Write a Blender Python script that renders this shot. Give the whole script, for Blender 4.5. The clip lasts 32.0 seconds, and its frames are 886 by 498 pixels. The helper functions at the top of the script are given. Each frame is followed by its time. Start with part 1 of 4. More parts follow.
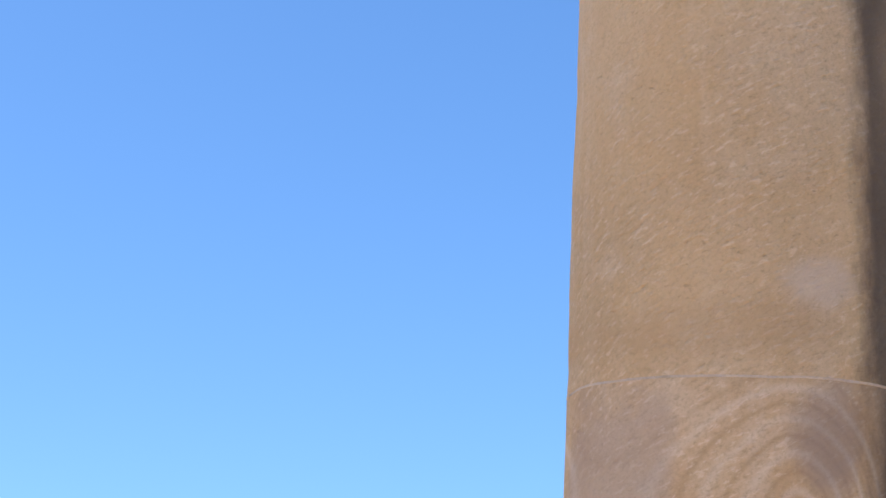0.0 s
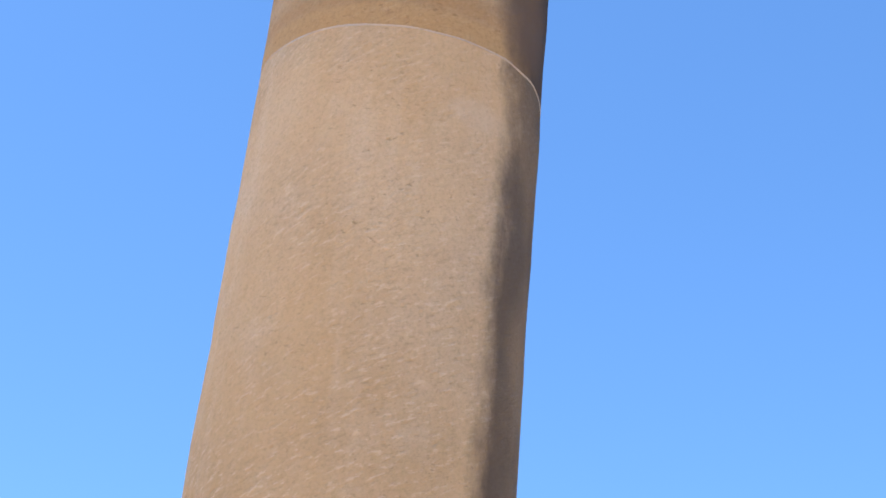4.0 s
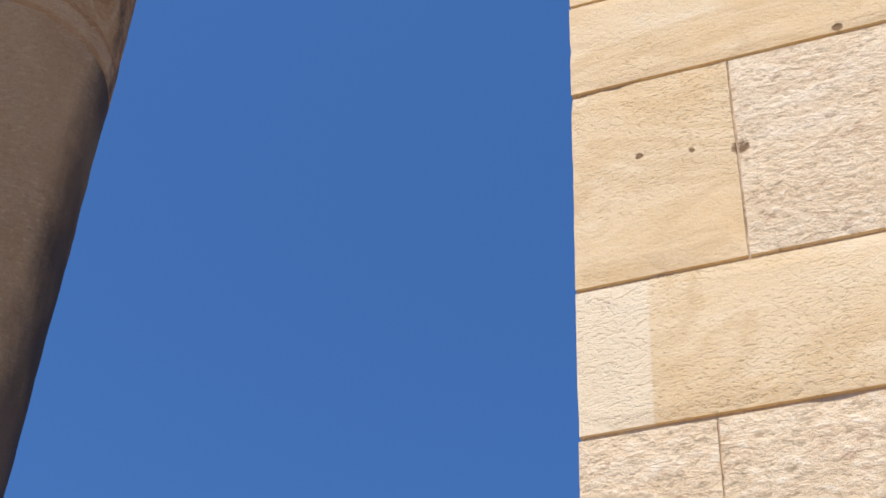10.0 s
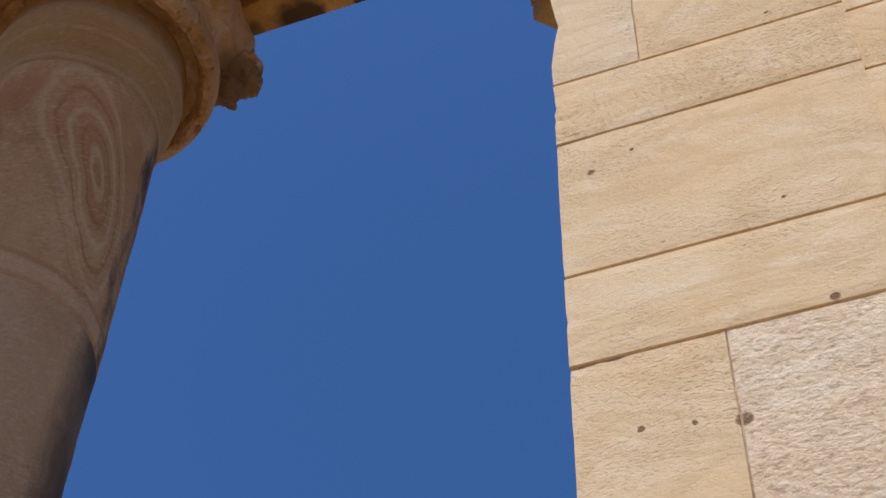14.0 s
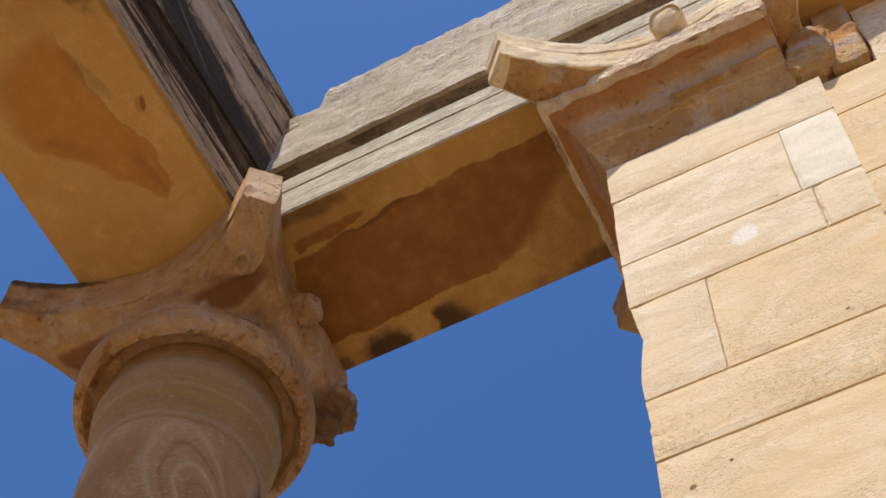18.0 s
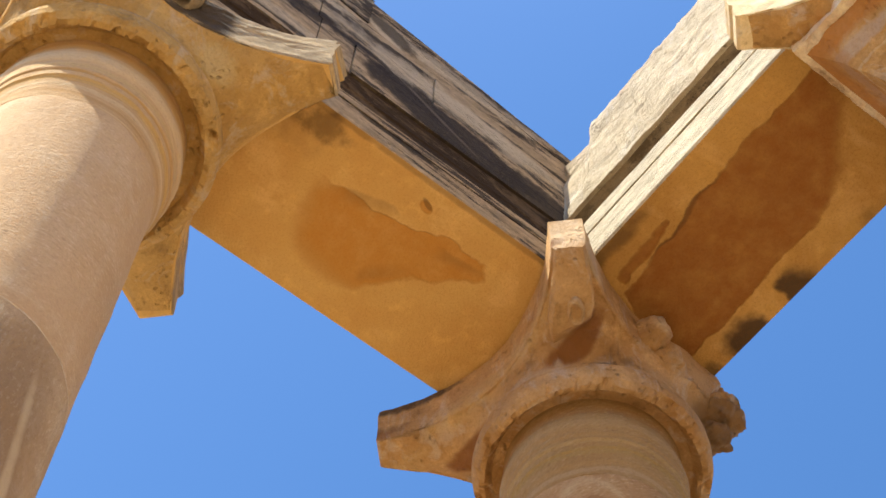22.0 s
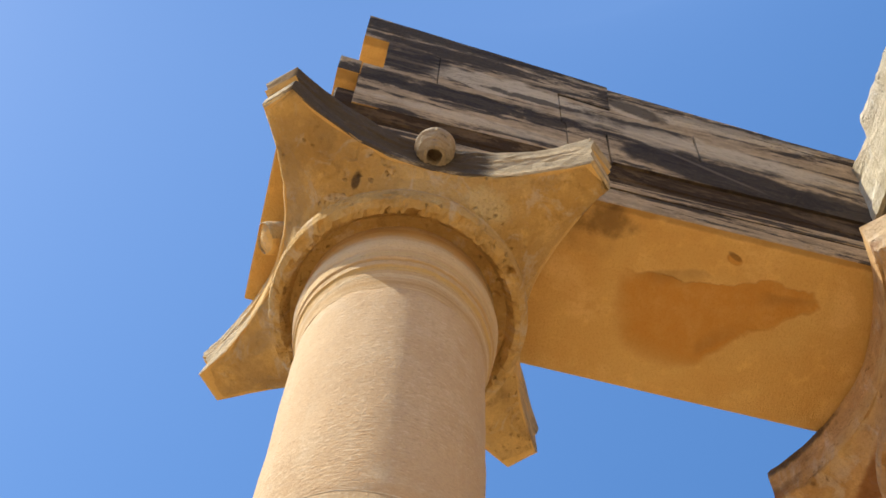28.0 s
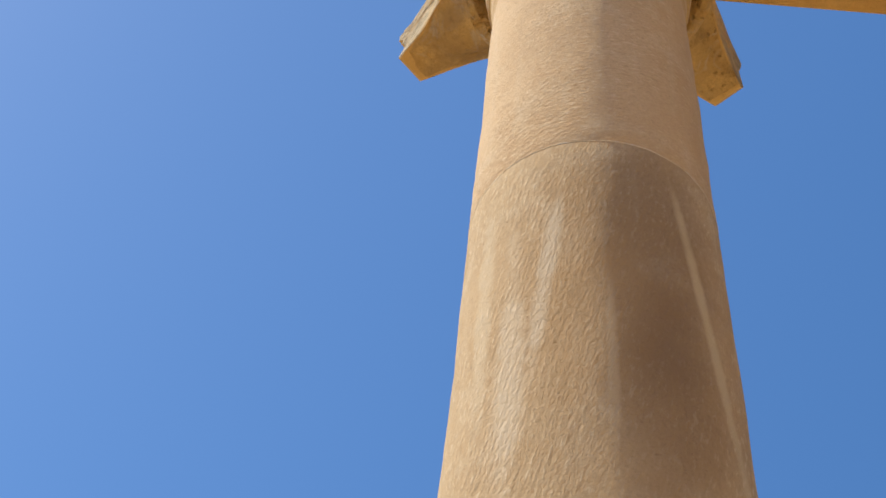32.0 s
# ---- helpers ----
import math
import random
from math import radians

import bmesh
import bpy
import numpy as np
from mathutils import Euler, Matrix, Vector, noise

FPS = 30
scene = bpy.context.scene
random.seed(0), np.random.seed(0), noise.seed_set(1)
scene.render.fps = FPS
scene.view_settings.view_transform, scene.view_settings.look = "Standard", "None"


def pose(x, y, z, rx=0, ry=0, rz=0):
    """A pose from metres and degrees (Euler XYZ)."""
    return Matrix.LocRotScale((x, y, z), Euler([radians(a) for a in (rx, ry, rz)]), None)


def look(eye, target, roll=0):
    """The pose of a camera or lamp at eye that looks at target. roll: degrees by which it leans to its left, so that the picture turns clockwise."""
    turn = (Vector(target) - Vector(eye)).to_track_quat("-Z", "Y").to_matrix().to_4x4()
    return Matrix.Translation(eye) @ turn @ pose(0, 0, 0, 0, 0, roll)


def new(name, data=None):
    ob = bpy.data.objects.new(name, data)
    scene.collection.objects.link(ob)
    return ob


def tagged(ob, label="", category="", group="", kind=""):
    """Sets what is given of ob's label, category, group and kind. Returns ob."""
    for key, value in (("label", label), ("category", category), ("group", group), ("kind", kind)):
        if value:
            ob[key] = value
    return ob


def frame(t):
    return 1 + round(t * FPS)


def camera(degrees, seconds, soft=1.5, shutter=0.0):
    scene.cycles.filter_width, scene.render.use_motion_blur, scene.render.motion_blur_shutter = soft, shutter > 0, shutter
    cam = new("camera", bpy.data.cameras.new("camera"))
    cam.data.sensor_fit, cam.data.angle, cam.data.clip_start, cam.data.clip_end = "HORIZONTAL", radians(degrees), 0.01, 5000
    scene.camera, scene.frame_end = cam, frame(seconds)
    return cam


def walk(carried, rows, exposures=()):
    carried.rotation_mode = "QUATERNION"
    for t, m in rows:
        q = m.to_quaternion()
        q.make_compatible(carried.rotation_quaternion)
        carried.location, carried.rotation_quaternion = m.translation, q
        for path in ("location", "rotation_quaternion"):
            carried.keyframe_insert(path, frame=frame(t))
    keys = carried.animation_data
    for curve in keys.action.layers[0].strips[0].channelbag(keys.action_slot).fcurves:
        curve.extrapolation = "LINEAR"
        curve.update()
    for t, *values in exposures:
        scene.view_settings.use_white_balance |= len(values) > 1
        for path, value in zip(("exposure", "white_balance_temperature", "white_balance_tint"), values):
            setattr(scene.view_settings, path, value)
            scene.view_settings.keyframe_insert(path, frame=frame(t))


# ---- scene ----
cam = camera(31.33, 32.0, soft=1.6)
PATH = [
    (0, pose(-0.0078, 0.0190, 1.5919, 104.105, -2.246, 55.751)),
    (0.5, pose(-0.0170, 0.0290, 1.5933, 105.535, -2.896, 53.431)),
    (1, pose(-0.0262, 0.0396, 1.5941, 107.155, -3.491, 51.006)),
    (1.5, pose(-0.0352, 0.0511, 1.5940, 108.691, -3.770, 49.032)),
    (2, pose(-0.0412, 0.0610, 1.5922, 110.411, -3.745, 47.493)),
    (2.5, pose(-0.0401, 0.0657, 1.5876, 111.526, -4.520, 46.070)),
    (4.5, pose(-0.0339, 0.0653, 1.5818, 116.260, -5.536, 38.859)),
    (5, pose(-0.0257, 0.0627, 1.5776, 117.855, -5.714, 36.882)),
    (5.5, pose(-0.0181, 0.0593, 1.5754, 119.618, -6.016, 34.662)),
    (6, pose(-0.0128, 0.0562, 1.5746, 121.561, -6.281, 32.066)),
    (6.5, pose(-0.0102, 0.0542, 1.5741, 123.102, -6.216, 29.927)),
    (7, pose(-0.0086, 0.0507, 1.5724, 124.459, -5.809, 28.042)),
    (7.5, pose(-0.0052, 0.0436, 1.5707, 125.872, -5.648, 25.952)),
    (8, pose(0.0003, 0.0365, 1.5694, 127.441, -5.131, 23.850)),
    (8.5, pose(0.0097, 0.0315, 1.5683, 128.655, -4.275, 22.515)),
    (9, pose(0.0191, 0.0311, 1.5688, 129.881, -3.641, 21.333)),
    (9.5, pose(0.0253, 0.0326, 1.5738, 131.011, -3.130, 20.722)),
    (10, pose(0.0289, 0.0359, 1.5814, 132.433, -2.923, 20.606)),
    (10.5, pose(0.0296, 0.0406, 1.5901, 133.551, -2.661, 20.384)),
    (11, pose(0.0271, 0.0451, 1.5983, 134.690, -2.181, 19.918)),
    (11.5, pose(0.0209, 0.0475, 1.6058, 135.876, -2.027, 19.495)),
    (12, pose(0.0124, 0.0478, 1.6128, 137.198, -1.997, 19.863)),
    (12.5, pose(0.0048, 0.0456, 1.6187, 138.282, -1.994, 20.417)),
    (13, pose(-0.0002, 0.0411, 1.6248, 139.410, -1.985, 20.575)),
    (13.5, pose(-0.0015, 0.0324, 1.6315, 140.483, -2.027, 20.531)),
    (15.5, pose(0.0014, 0.0204, 1.6385, 145.642, -1.438, 21.661)),
    (16, pose(0.0089, 0.0073, 1.6429, 147.272, -1.393, 22.370)),
    (16.5, pose(0.0186, -0.0061, 1.6449, 148.653, -1.289, 23.505)),
    (17, pose(0.0281, -0.0194, 1.6448, 149.927, -1.226, 24.622)),
    (17.5, pose(0.0313, -0.0302, 1.6443, 151.151, -1.261, 25.674)),
    (18, pose(0.0294, -0.0386, 1.6441, 152.226, -1.700, 27.187)),
    (18.5, pose(0.0255, -0.0437, 1.6444, 152.932, -1.943, 29.868)),
    (19, pose(0.0206, -0.0457, 1.6445, 153.113, -2.240, 32.367)),
    (19.5, pose(0.0169, -0.0447, 1.6438, 152.919, -2.263, 35.599)),
    (20, pose(0.0161, -0.0411, 1.6386, 152.349, -2.316, 38.904)),
    (20.5, pose(0.0161, -0.0356, 1.6297, 152.085, -2.206, 41.766)),
    (21, pose(0.0141, -0.0276, 1.6181, 152.586, -1.942, 45.143)),
    (21.5, pose(0.0073, -0.0179, 1.6065, 153.128, -1.820, 48.240)),
    (22, pose(-0.0027, -0.0093, 1.5986, 153.540, -1.497, 52.379)),
    (22.5, pose(-0.0129, -0.0043, 1.5960, 153.846, -1.251, 56.005)),
    (23, pose(-0.0211, -0.0034, 1.5958, 154.145, -1.332, 58.887)),
    (23.5, pose(-0.0254, -0.0039, 1.5958, 154.416, -1.266, 62.132)),
    (24, pose(-0.0290, -0.0049, 1.5978, 154.633, -1.287, 65.764)),
    (24.5, pose(-0.0314, -0.0068, 1.6007, 154.709, -1.446, 68.489)),
    (25, pose(-0.0308, -0.0125, 1.6037, 154.831, -1.680, 70.665)),
    (25.5, pose(-0.0263, -0.0217, 1.6056, 154.876, -1.838, 72.670)),
    (27.5, pose(-0.0208, -0.0371, 1.6059, 156.285, -1.877, 75.512)),
    (28, pose(-0.0178, -0.0533, 1.6029, 156.492, -2.067, 76.357)),
    (28.5, pose(-0.0157, -0.0651, 1.5952, 156.400, -2.365, 77.314)),
    (29, pose(-0.0150, -0.0751, 1.5854, 155.559, -2.742, 78.470)),
    (29.5, pose(-0.0146, -0.0839, 1.5758, 154.019, -3.250, 79.418)),
    (30, pose(-0.0154, -0.0927, 1.5679, 152.082, -3.715, 80.432)),
    (30.5, pose(-0.0173, -0.0988, 1.5619, 150.417, -4.073, 81.526)),
    (31, pose(-0.0216, -0.1027, 1.5557, 148.612, -3.927, 83.439)),
    (31.5, pose(-0.0293, -0.1065, 1.5488, 146.475, -4.093, 84.650)),
    (32, pose(-0.0412, -0.1109, 1.5400, 144.269, -3.774, 86.654)),
]
walk(cam, PATH, [
    (0.0, 0.93, 7120, 10), (2.5, 1.14, 7120, 10), (5.0, 1.22, 7120, 9), (6.5, 1.15, 7000, 9), (8.0, 0.80, 6680, 10), (9.5, 0.22, 6320, 11), (11.0, -0.20, 6230, 13), (13.0, -0.36, 6230, 15), (16.0, -0.26, 6300, 13), (17.0, -0.18, 6380, 13), (18.0, 0.02, 6490, 12), (19.0, 0.34, 6660, 11), (21.0, 0.86, 6980, 6), (23.0, 0.93, 7080, 4), (25.0, 0.86, 7090, 2), (28.0, 0.68, 7030, 2), (32.0, 0.32, 6960, 3),
])

# ---- sky and sun ----
SUN_ELEVATION, SUN_AZIMUTH = radians(56.5), radians(181.4)  # azimuth from +y, clockwise
world = bpy.data.worlds.new("sky")
scene.world = world
world.use_nodes = True
wn, wl = world.node_tree.nodes, world.node_tree.links
wn.clear()
sky = wn.new("ShaderNodeTexSky")
sky.sky_type, sky.sun_disc = "NISHITA", False
sky.sun_elevation, sky.sun_rotation = SUN_ELEVATION, SUN_AZIMUTH
sky.altitude, sky.air_density, sky.dust_density, sky.ozone_density = 800, 1.0, 0.85, 4.0
back = wn.new("ShaderNodeBackground")
back.inputs["Strength"].default_value = 0.15
wout = wn.new("ShaderNodeOutputWorld")
deep = wn.new("ShaderNodeHueSaturation")  # the deep blue of dry air
deep.inputs["Hue"].default_value, deep.inputs["Saturation"].default_value = 0.5035, 1.20
deep.inputs["Value"].default_value = 1.14
way = wn.new("ShaderNodeTexCoord")
lift = wn.new("ShaderNodeVectorMath")  # dry air: the pale rim of the sky lies lower than the model has it
lift.operation = "MULTIPLY_ADD"
lift.inputs[1].default_value, lift.inputs[2].default_value = (1, 1, 0.82), (0, 0, 0.21)
wl.new(way.outputs["Generated"], lift.inputs[0])
wl.new(lift.outputs[0], sky.inputs["Vector"])
wl.new(sky.outputs[0], deep.inputs["Color"])
wl.new(deep.outputs[0], back.inputs[0])
wl.new(back.outputs[0], wout.inputs[0])
lamp = bpy.data.lights.new("sun", "SUN")
lamp.energy, lamp.angle, lamp.color = 4.65, radians(0.5), (1.0, 0.95, 0.87)
sun = new("sun", lamp)
SUN_WAY = Vector((math.sin(SUN_AZIMUTH) * math.cos(SUN_ELEVATION), math.cos(SUN_AZIMUTH) * math.cos(SUN_ELEVATION), math.sin(SUN_ELEVATION)))
sun.matrix_world = look(SUN_WAY * 50, (0, 0, 0))


# ---- materials ----
class Nodes:
    """Short ways to build a node tree."""

    def __init__(self, name):
        self.mat = bpy.data.materials.new(name)
        self.mat.use_nodes = True
        self.n, self.l = self.mat.node_tree.nodes, self.mat.node_tree.links
        self.bsdf = self.n["Principled BSDF"]
        self.geo = self.n.new("ShaderNodeNewGeometry")
        self.info = self.n.new("ShaderNodeObjectInfo")
        self.pos = self.geo.outputs["Position"]

    def put(self, socket, value):
        if hasattr(value, "is_output"):
            self.l.new(value, socket)
        else:
            socket.default_value = value

    def shifted(self, amount=7.0):
        """The position, moved for each object by its own random amount."""
        add = self.n.new("ShaderNodeVectorMath")
        add.operation = "MULTIPLY_ADD"
        self.put(add.inputs[0], self.info.outputs["Random"])
        add.inputs[1].default_value = (amount, amount * 1.7, amount * 2.3)
        self.put(add.inputs[2], self.pos)
        return add.outputs[0]

    def mapped(self, vec, scale=(1, 1, 1), turn=(0, 0, 0), loc=(0, 0, 0)):
        m = self.n.new("ShaderNodeMapping")
        self.put(m.inputs["Vector"], vec)
        m.inputs["Scale"].default_value, m.inputs["Rotation"].default_value, m.inputs["Location"].default_value = scale, [radians(a) for a in turn], loc
        return m.outputs[0]

    def warped(self, vec, amount, scale):
        """The position pushed about by noise."""
        t = self.n.new("ShaderNodeTexNoise")
        self.put(t.inputs["Vector"], vec)
        t.inputs["Scale"].default_value, t.inputs["Detail"].default_value = scale, 3
        add = self.n.new("ShaderNodeVectorMath")
        add.operation = "MULTIPLY_ADD"
        self.put(add.inputs[0], t.outputs["Color"])
        add.inputs[1].default_value = (amount,) * 3
        self.put(add.inputs[2], vec)
        return add.outputs[0]

    def noise(self, vec, scale, detail=5, rough=0.6, distort=0.0):
        t = self.n.new("ShaderNodeTexNoise")
        self.put(t.inputs["Vector"], vec)
        t.inputs["Scale"].default_value, t.inputs["Detail"].default_value, t.inputs["Roughness"].default_value, t.inputs["Distortion"].default_value = scale, detail, rough, distort
        return t.outputs["Fac"]

    def voronoi(self, vec, scale, feature="F1"):
        t = self.n.new("ShaderNodeTexVoronoi")
        t.feature = feature
        self.put(t.inputs["Vector"], vec)
        t.inputs["Scale"].default_value = scale
        return t.outputs["Distance"]

    def ramp(self, fac, lo, hi, a=0.0, b=1.0):
        t = self.n.new("ShaderNodeMapRange")
        t.interpolation_type = "SMOOTHSTEP"
        self.put(t.inputs["Value"], fac)
        for k, v in zip(("From Min", "From Max", "To Min", "To Max"), (lo, hi, a, b)):
            t.inputs[k].default_value = v
        return t.outputs["Result"]

    def math(self, op, a, b=0.0):
        t = self.n.new("ShaderNodeMath")
        t.operation = op
        self.put(t.inputs[0], a)
        self.put(t.inputs[1], b)
        return t.outputs[0]

    def mix(self, fac, a, b, how="MIX"):
        t = self.n.new("ShaderNodeMix")
        t.data_type, t.blend_type = "RGBA", how
        self.put(t.inputs[0], fac)
        self.put(t.inputs[6], a if hasattr(a, "is_output") else (*a, 1))
        self.put(t.inputs[7], b if hasattr(b, "is_output") else (*b, 1))
        return t.outputs[2]

    def spot(self, a, b, ca, cb, ra, rb, warp=0.35, size=4.0, edge=0.12, turn=0.0):
        """A ragged field: 1 inside an ellipse on two axes of space, 0 outside."""
        ca_, sa_ = math.cos(radians(turn)), math.sin(radians(turn))
        da, db = self.math("SUBTRACT", self.axis(a), ca), self.math("SUBTRACT", self.axis(b), cb)
        u = self.math("DIVIDE", self.math("ADD", self.math("MULTIPLY", da, ca_), self.math("MULTIPLY", db, sa_)), ra)
        v = self.math("DIVIDE", self.math("SUBTRACT", self.math("MULTIPLY", db, ca_), self.math("MULTIPLY", da, sa_)), rb)
        d = self.math("ADD", self.math("MULTIPLY", u, u), self.math("MULTIPLY", v, v))
        if warp:
            n = self.math("SUBTRACT", self.noise(self.pos, size, 6, 0.62), 0.5)
            d = self.math("ADD", d, self.math("MULTIPLY", n, warp * 6))
        return self.ramp(d, 1 - edge, 1 + edge, 1.0, 0.0)

    def field(self, a, b, corners, warp=0.04, size=9.0):
        """A ragged field: 1 inside a convex outline of corners (a, b, softness of the edge that starts there), given anticlockwise."""
        w = self.warped(self.pos, warp, size)
        s = self.n.new("ShaderNodeSeparateXYZ")
        self.put(s.inputs[0], w)
        pa, pb = self.math("SUBTRACT", s.outputs[a], warp / 2), self.math("SUBTRACT", s.outputs[b], warp / 2)
        out = None
        for (a0, b0, soft), (a1, b1, _) in zip(corners, corners[1:] + corners[:1]):
            size_ = math.hypot(a1 - a0, b1 - b0)
            na, nb = -(b1 - b0) / size_, (a1 - a0) / size_
            d = self.math("ADD", self.math("MULTIPLY", pa, na), self.math("MULTIPLY", pb, nb))
            k = self.ramp(d, a0 * na + b0 * nb - soft * 0.3, a0 * na + b0 * nb + soft)
            out = k if out is None else self.math("MULTIPLY", out, k)
        return out

    def axis(self, k):
        s = self.n.new("ShaderNodeSeparateXYZ")
        self.put(s.inputs[0], self.pos)
        return s.outputs[k]

    def facing(self, k):
        s = self.n.new("ShaderNodeSeparateXYZ")
        self.put(s.inputs[0], self.geo.outputs["Normal"])
        return s.outputs[k]

    def done(self, colour, rough=0.9, height=None, strength=0.5, depth=0.01):
        self.put(self.bsdf.inputs["Base Color"], colour)
        self.put(self.bsdf.inputs["Roughness"], rough)
        self.bsdf.inputs["Specular IOR Level"].default_value = 0.2
        if height is not None:
            b = self.n.new("ShaderNodeBump")
            b.inputs["Strength"].default_value, b.inputs["Distance"].default_value = strength, depth
            self.put(b.inputs["Height"], height)
            self.l.new(b.outputs[0], self.bsdf.inputs["Normal"])
        return self.mat


def column_stone(name, base, dark, pale, stain=0.0, side=(1, 0), width=0.945, soot=(0.055, 0.045, 0.04), fade=0.06, patches=(), rings=(), relief=0.7, bands=(), comb=(42, 120, 28), centre=(-2.055, 2.031), lean=0.0, tooled=2.2):
    """Sandstone of the shafts: grain, broad tone changes, nested bedding lines and a sooty run down one side."""
    m = Nodes(name)
    v = m.shifted(5.0)
    broad = m.noise(m.mapped(v, (1.0, 1.0, 0.6)), 2.4, 5, 0.62)
    grain = m.noise(v, 140, 4, 0.8)
    speck = m.noise(v, 45, 4, 0.7)
    streak = m.noise(m.mapped(v, (9, 9, 0.9)), 1.6, 4, 0.6)
    col = m.mix(m.ramp(broad, 0.3, 0.7), base, dark)
    col = m.mix(m.ramp(streak, 0.52, 0.75, 0.0, 0.3), col, pale)
    col = m.mix(m.ramp(m.noise(v, 6, 4, 0.6), 0.5, 0.75, 0.0, 0.4), col, pale)
    if rings:
        cy, cz, ry, rz, count, much, wide = rings
        u = m.math("DIVIDE", m.math("ADD", m.math("SUBTRACT", m.axis(1), cy), m.math("MULTIPLY", m.math("SUBTRACT", m.axis(2), cz), lean)), ry)
        w = m.math("DIVIDE", m.math("SUBTRACT", m.axis(2), cz), rz)
        far = m.math("SQRT", m.math("ADD", m.math("MULTIPLY", u, u), m.math("MULTIPLY", w, w)))
        far = m.math("ADD", far, m.math("MULTIPLY", m.math("SUBTRACT", m.noise(m.mapped(m.pos, (1, 1, 0.6)), 5, 2, 0.5), 0.5), 1.1))
        line = m.math("ABSOLUTE", m.math("SUBTRACT", m.math("FRACT", far), 0.5))
        near = m.ramp(far, count, count + 1.5, much, 0.0)
        col = m.mix(m.math("MULTIPLY", near, m.ramp(far, 0.6, 1.4, 0.8, 0.0)), col, dark)
        col = m.mix(m.math("MULTIPLY", near, m.ramp(line, 0.36, 0.5, 0.0, 0.9)), col, [c * 0.85 for c in dark])
        col = m.mix(m.math("MULTIPLY", near, m.ramp(line, 0.0, wide, 0.85, 0.0)), col, pale)
    for z, half, tone, much in bands:
        d = m.math("ABSOLUTE", m.math("SUBTRACT", m.math("ADD", m.axis(2), m.math("MULTIPLY", m.math("SUBTRACT", m.noise(m.mapped(m.pos, (1, 1, 0.4)), 7, 4, 0.6), 0.5), 0.035)), z))
        col = m.mix(m.ramp(d, half * 0.55, half * 1.2, much, 0.0), col, tone)
    col = m.mix(m.ramp(grain, 0.42, 0.75, 0.0, 0.4), col, [c * 0.6 for c in dark])
    # the mason's strokes, laid round the shaft
    arc = m.math("MULTIPLY", m.math("ARCTAN2", m.math("SUBTRACT", m.axis(1), centre[1]), m.math("SUBTRACT", m.axis(0), centre[0])), 0.3)
    tilt_c, tilt_s = math.cos(radians(comb[2])), math.sin(radians(comb[2]))
    along = m.math("ADD", m.math("MULTIPLY", arc, tilt_c), m.math("MULTIPLY", m.axis(2), tilt_s))
    cross = m.math("SUBTRACT", m.math("MULTIPLY", m.axis(2), tilt_c), m.math("MULTIPLY", arc, tilt_s))
    lay = m.n.new("ShaderNodeCombineXYZ")
    m.put(lay.inputs[0], m.math("MULTIPLY", along, comb[0]))
    m.put(lay.inputs[1], m.math("MULTIPLY", cross, comb[1]))
    strokes = m.noise(m.warped(lay.outputs[0], 0.5, 0.7), 1.0, 4, 0.68)
    worked = m.ramp(m.noise(v, 3.0, 3, 0.5), 0.36, 0.6, 0.3, 1.0)
    col = m.mix(m.math("MULTIPLY", worked, m.ramp(strokes, 0.55, 0.68, 0.0, 0.42)), col, [c * 0.68 for c in dark])
    col = m.mix(m.math("MULTIPLY", worked, m.ramp(strokes, 0.46, 0.34, 0.0, 0.5)), col, [min(1, c * 1.12) for c in pale])
    dots = m.noise(m.mapped(v, (1.0, 1.0, 1.9), (0, 35, 0)), 62, 3, 0.6)
    col = m.mix(m.math("MULTIPLY", m.ramp(dots, 0.62, 0.72, 0.0, 0.6), m.ramp(m.noise(v, 4, 3, 0.5), 0.4, 0.6, 0.25, 1.0)), col, [c * 0.62 for c in dark])
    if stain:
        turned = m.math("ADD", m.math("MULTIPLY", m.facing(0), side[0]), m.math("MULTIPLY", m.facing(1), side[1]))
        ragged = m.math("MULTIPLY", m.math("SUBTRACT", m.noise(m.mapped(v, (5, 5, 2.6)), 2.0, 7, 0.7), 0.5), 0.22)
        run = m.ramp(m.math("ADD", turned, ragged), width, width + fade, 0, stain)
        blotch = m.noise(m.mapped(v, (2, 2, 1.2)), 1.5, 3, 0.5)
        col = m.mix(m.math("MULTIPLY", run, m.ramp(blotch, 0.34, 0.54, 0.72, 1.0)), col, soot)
    for spot, tone, much in patches:
        col = m.mix(m.math("MULTIPLY", m.spot(*spot), much), col, tone)
    pits = m.ramp(dots, 0.6, 0.72, 1.0, 0.0)
    chisel = m.math("MULTIPLY", m.math("SUBTRACT", 1.0, strokes), worked)
    lumps = m.noise(v, 14, 4, 0.6)
    h = m.math("ADD", m.math("MULTIPLY", grain, 0.5), m.math("ADD", m.math("MULTIPLY", chisel, tooled), m.math("ADD", m.math("MULTIPLY", pits, 0.45), m.math("MULTIPLY", lumps, 0.8))))
    return m.done(col, 0.92, h, relief, 0.008)


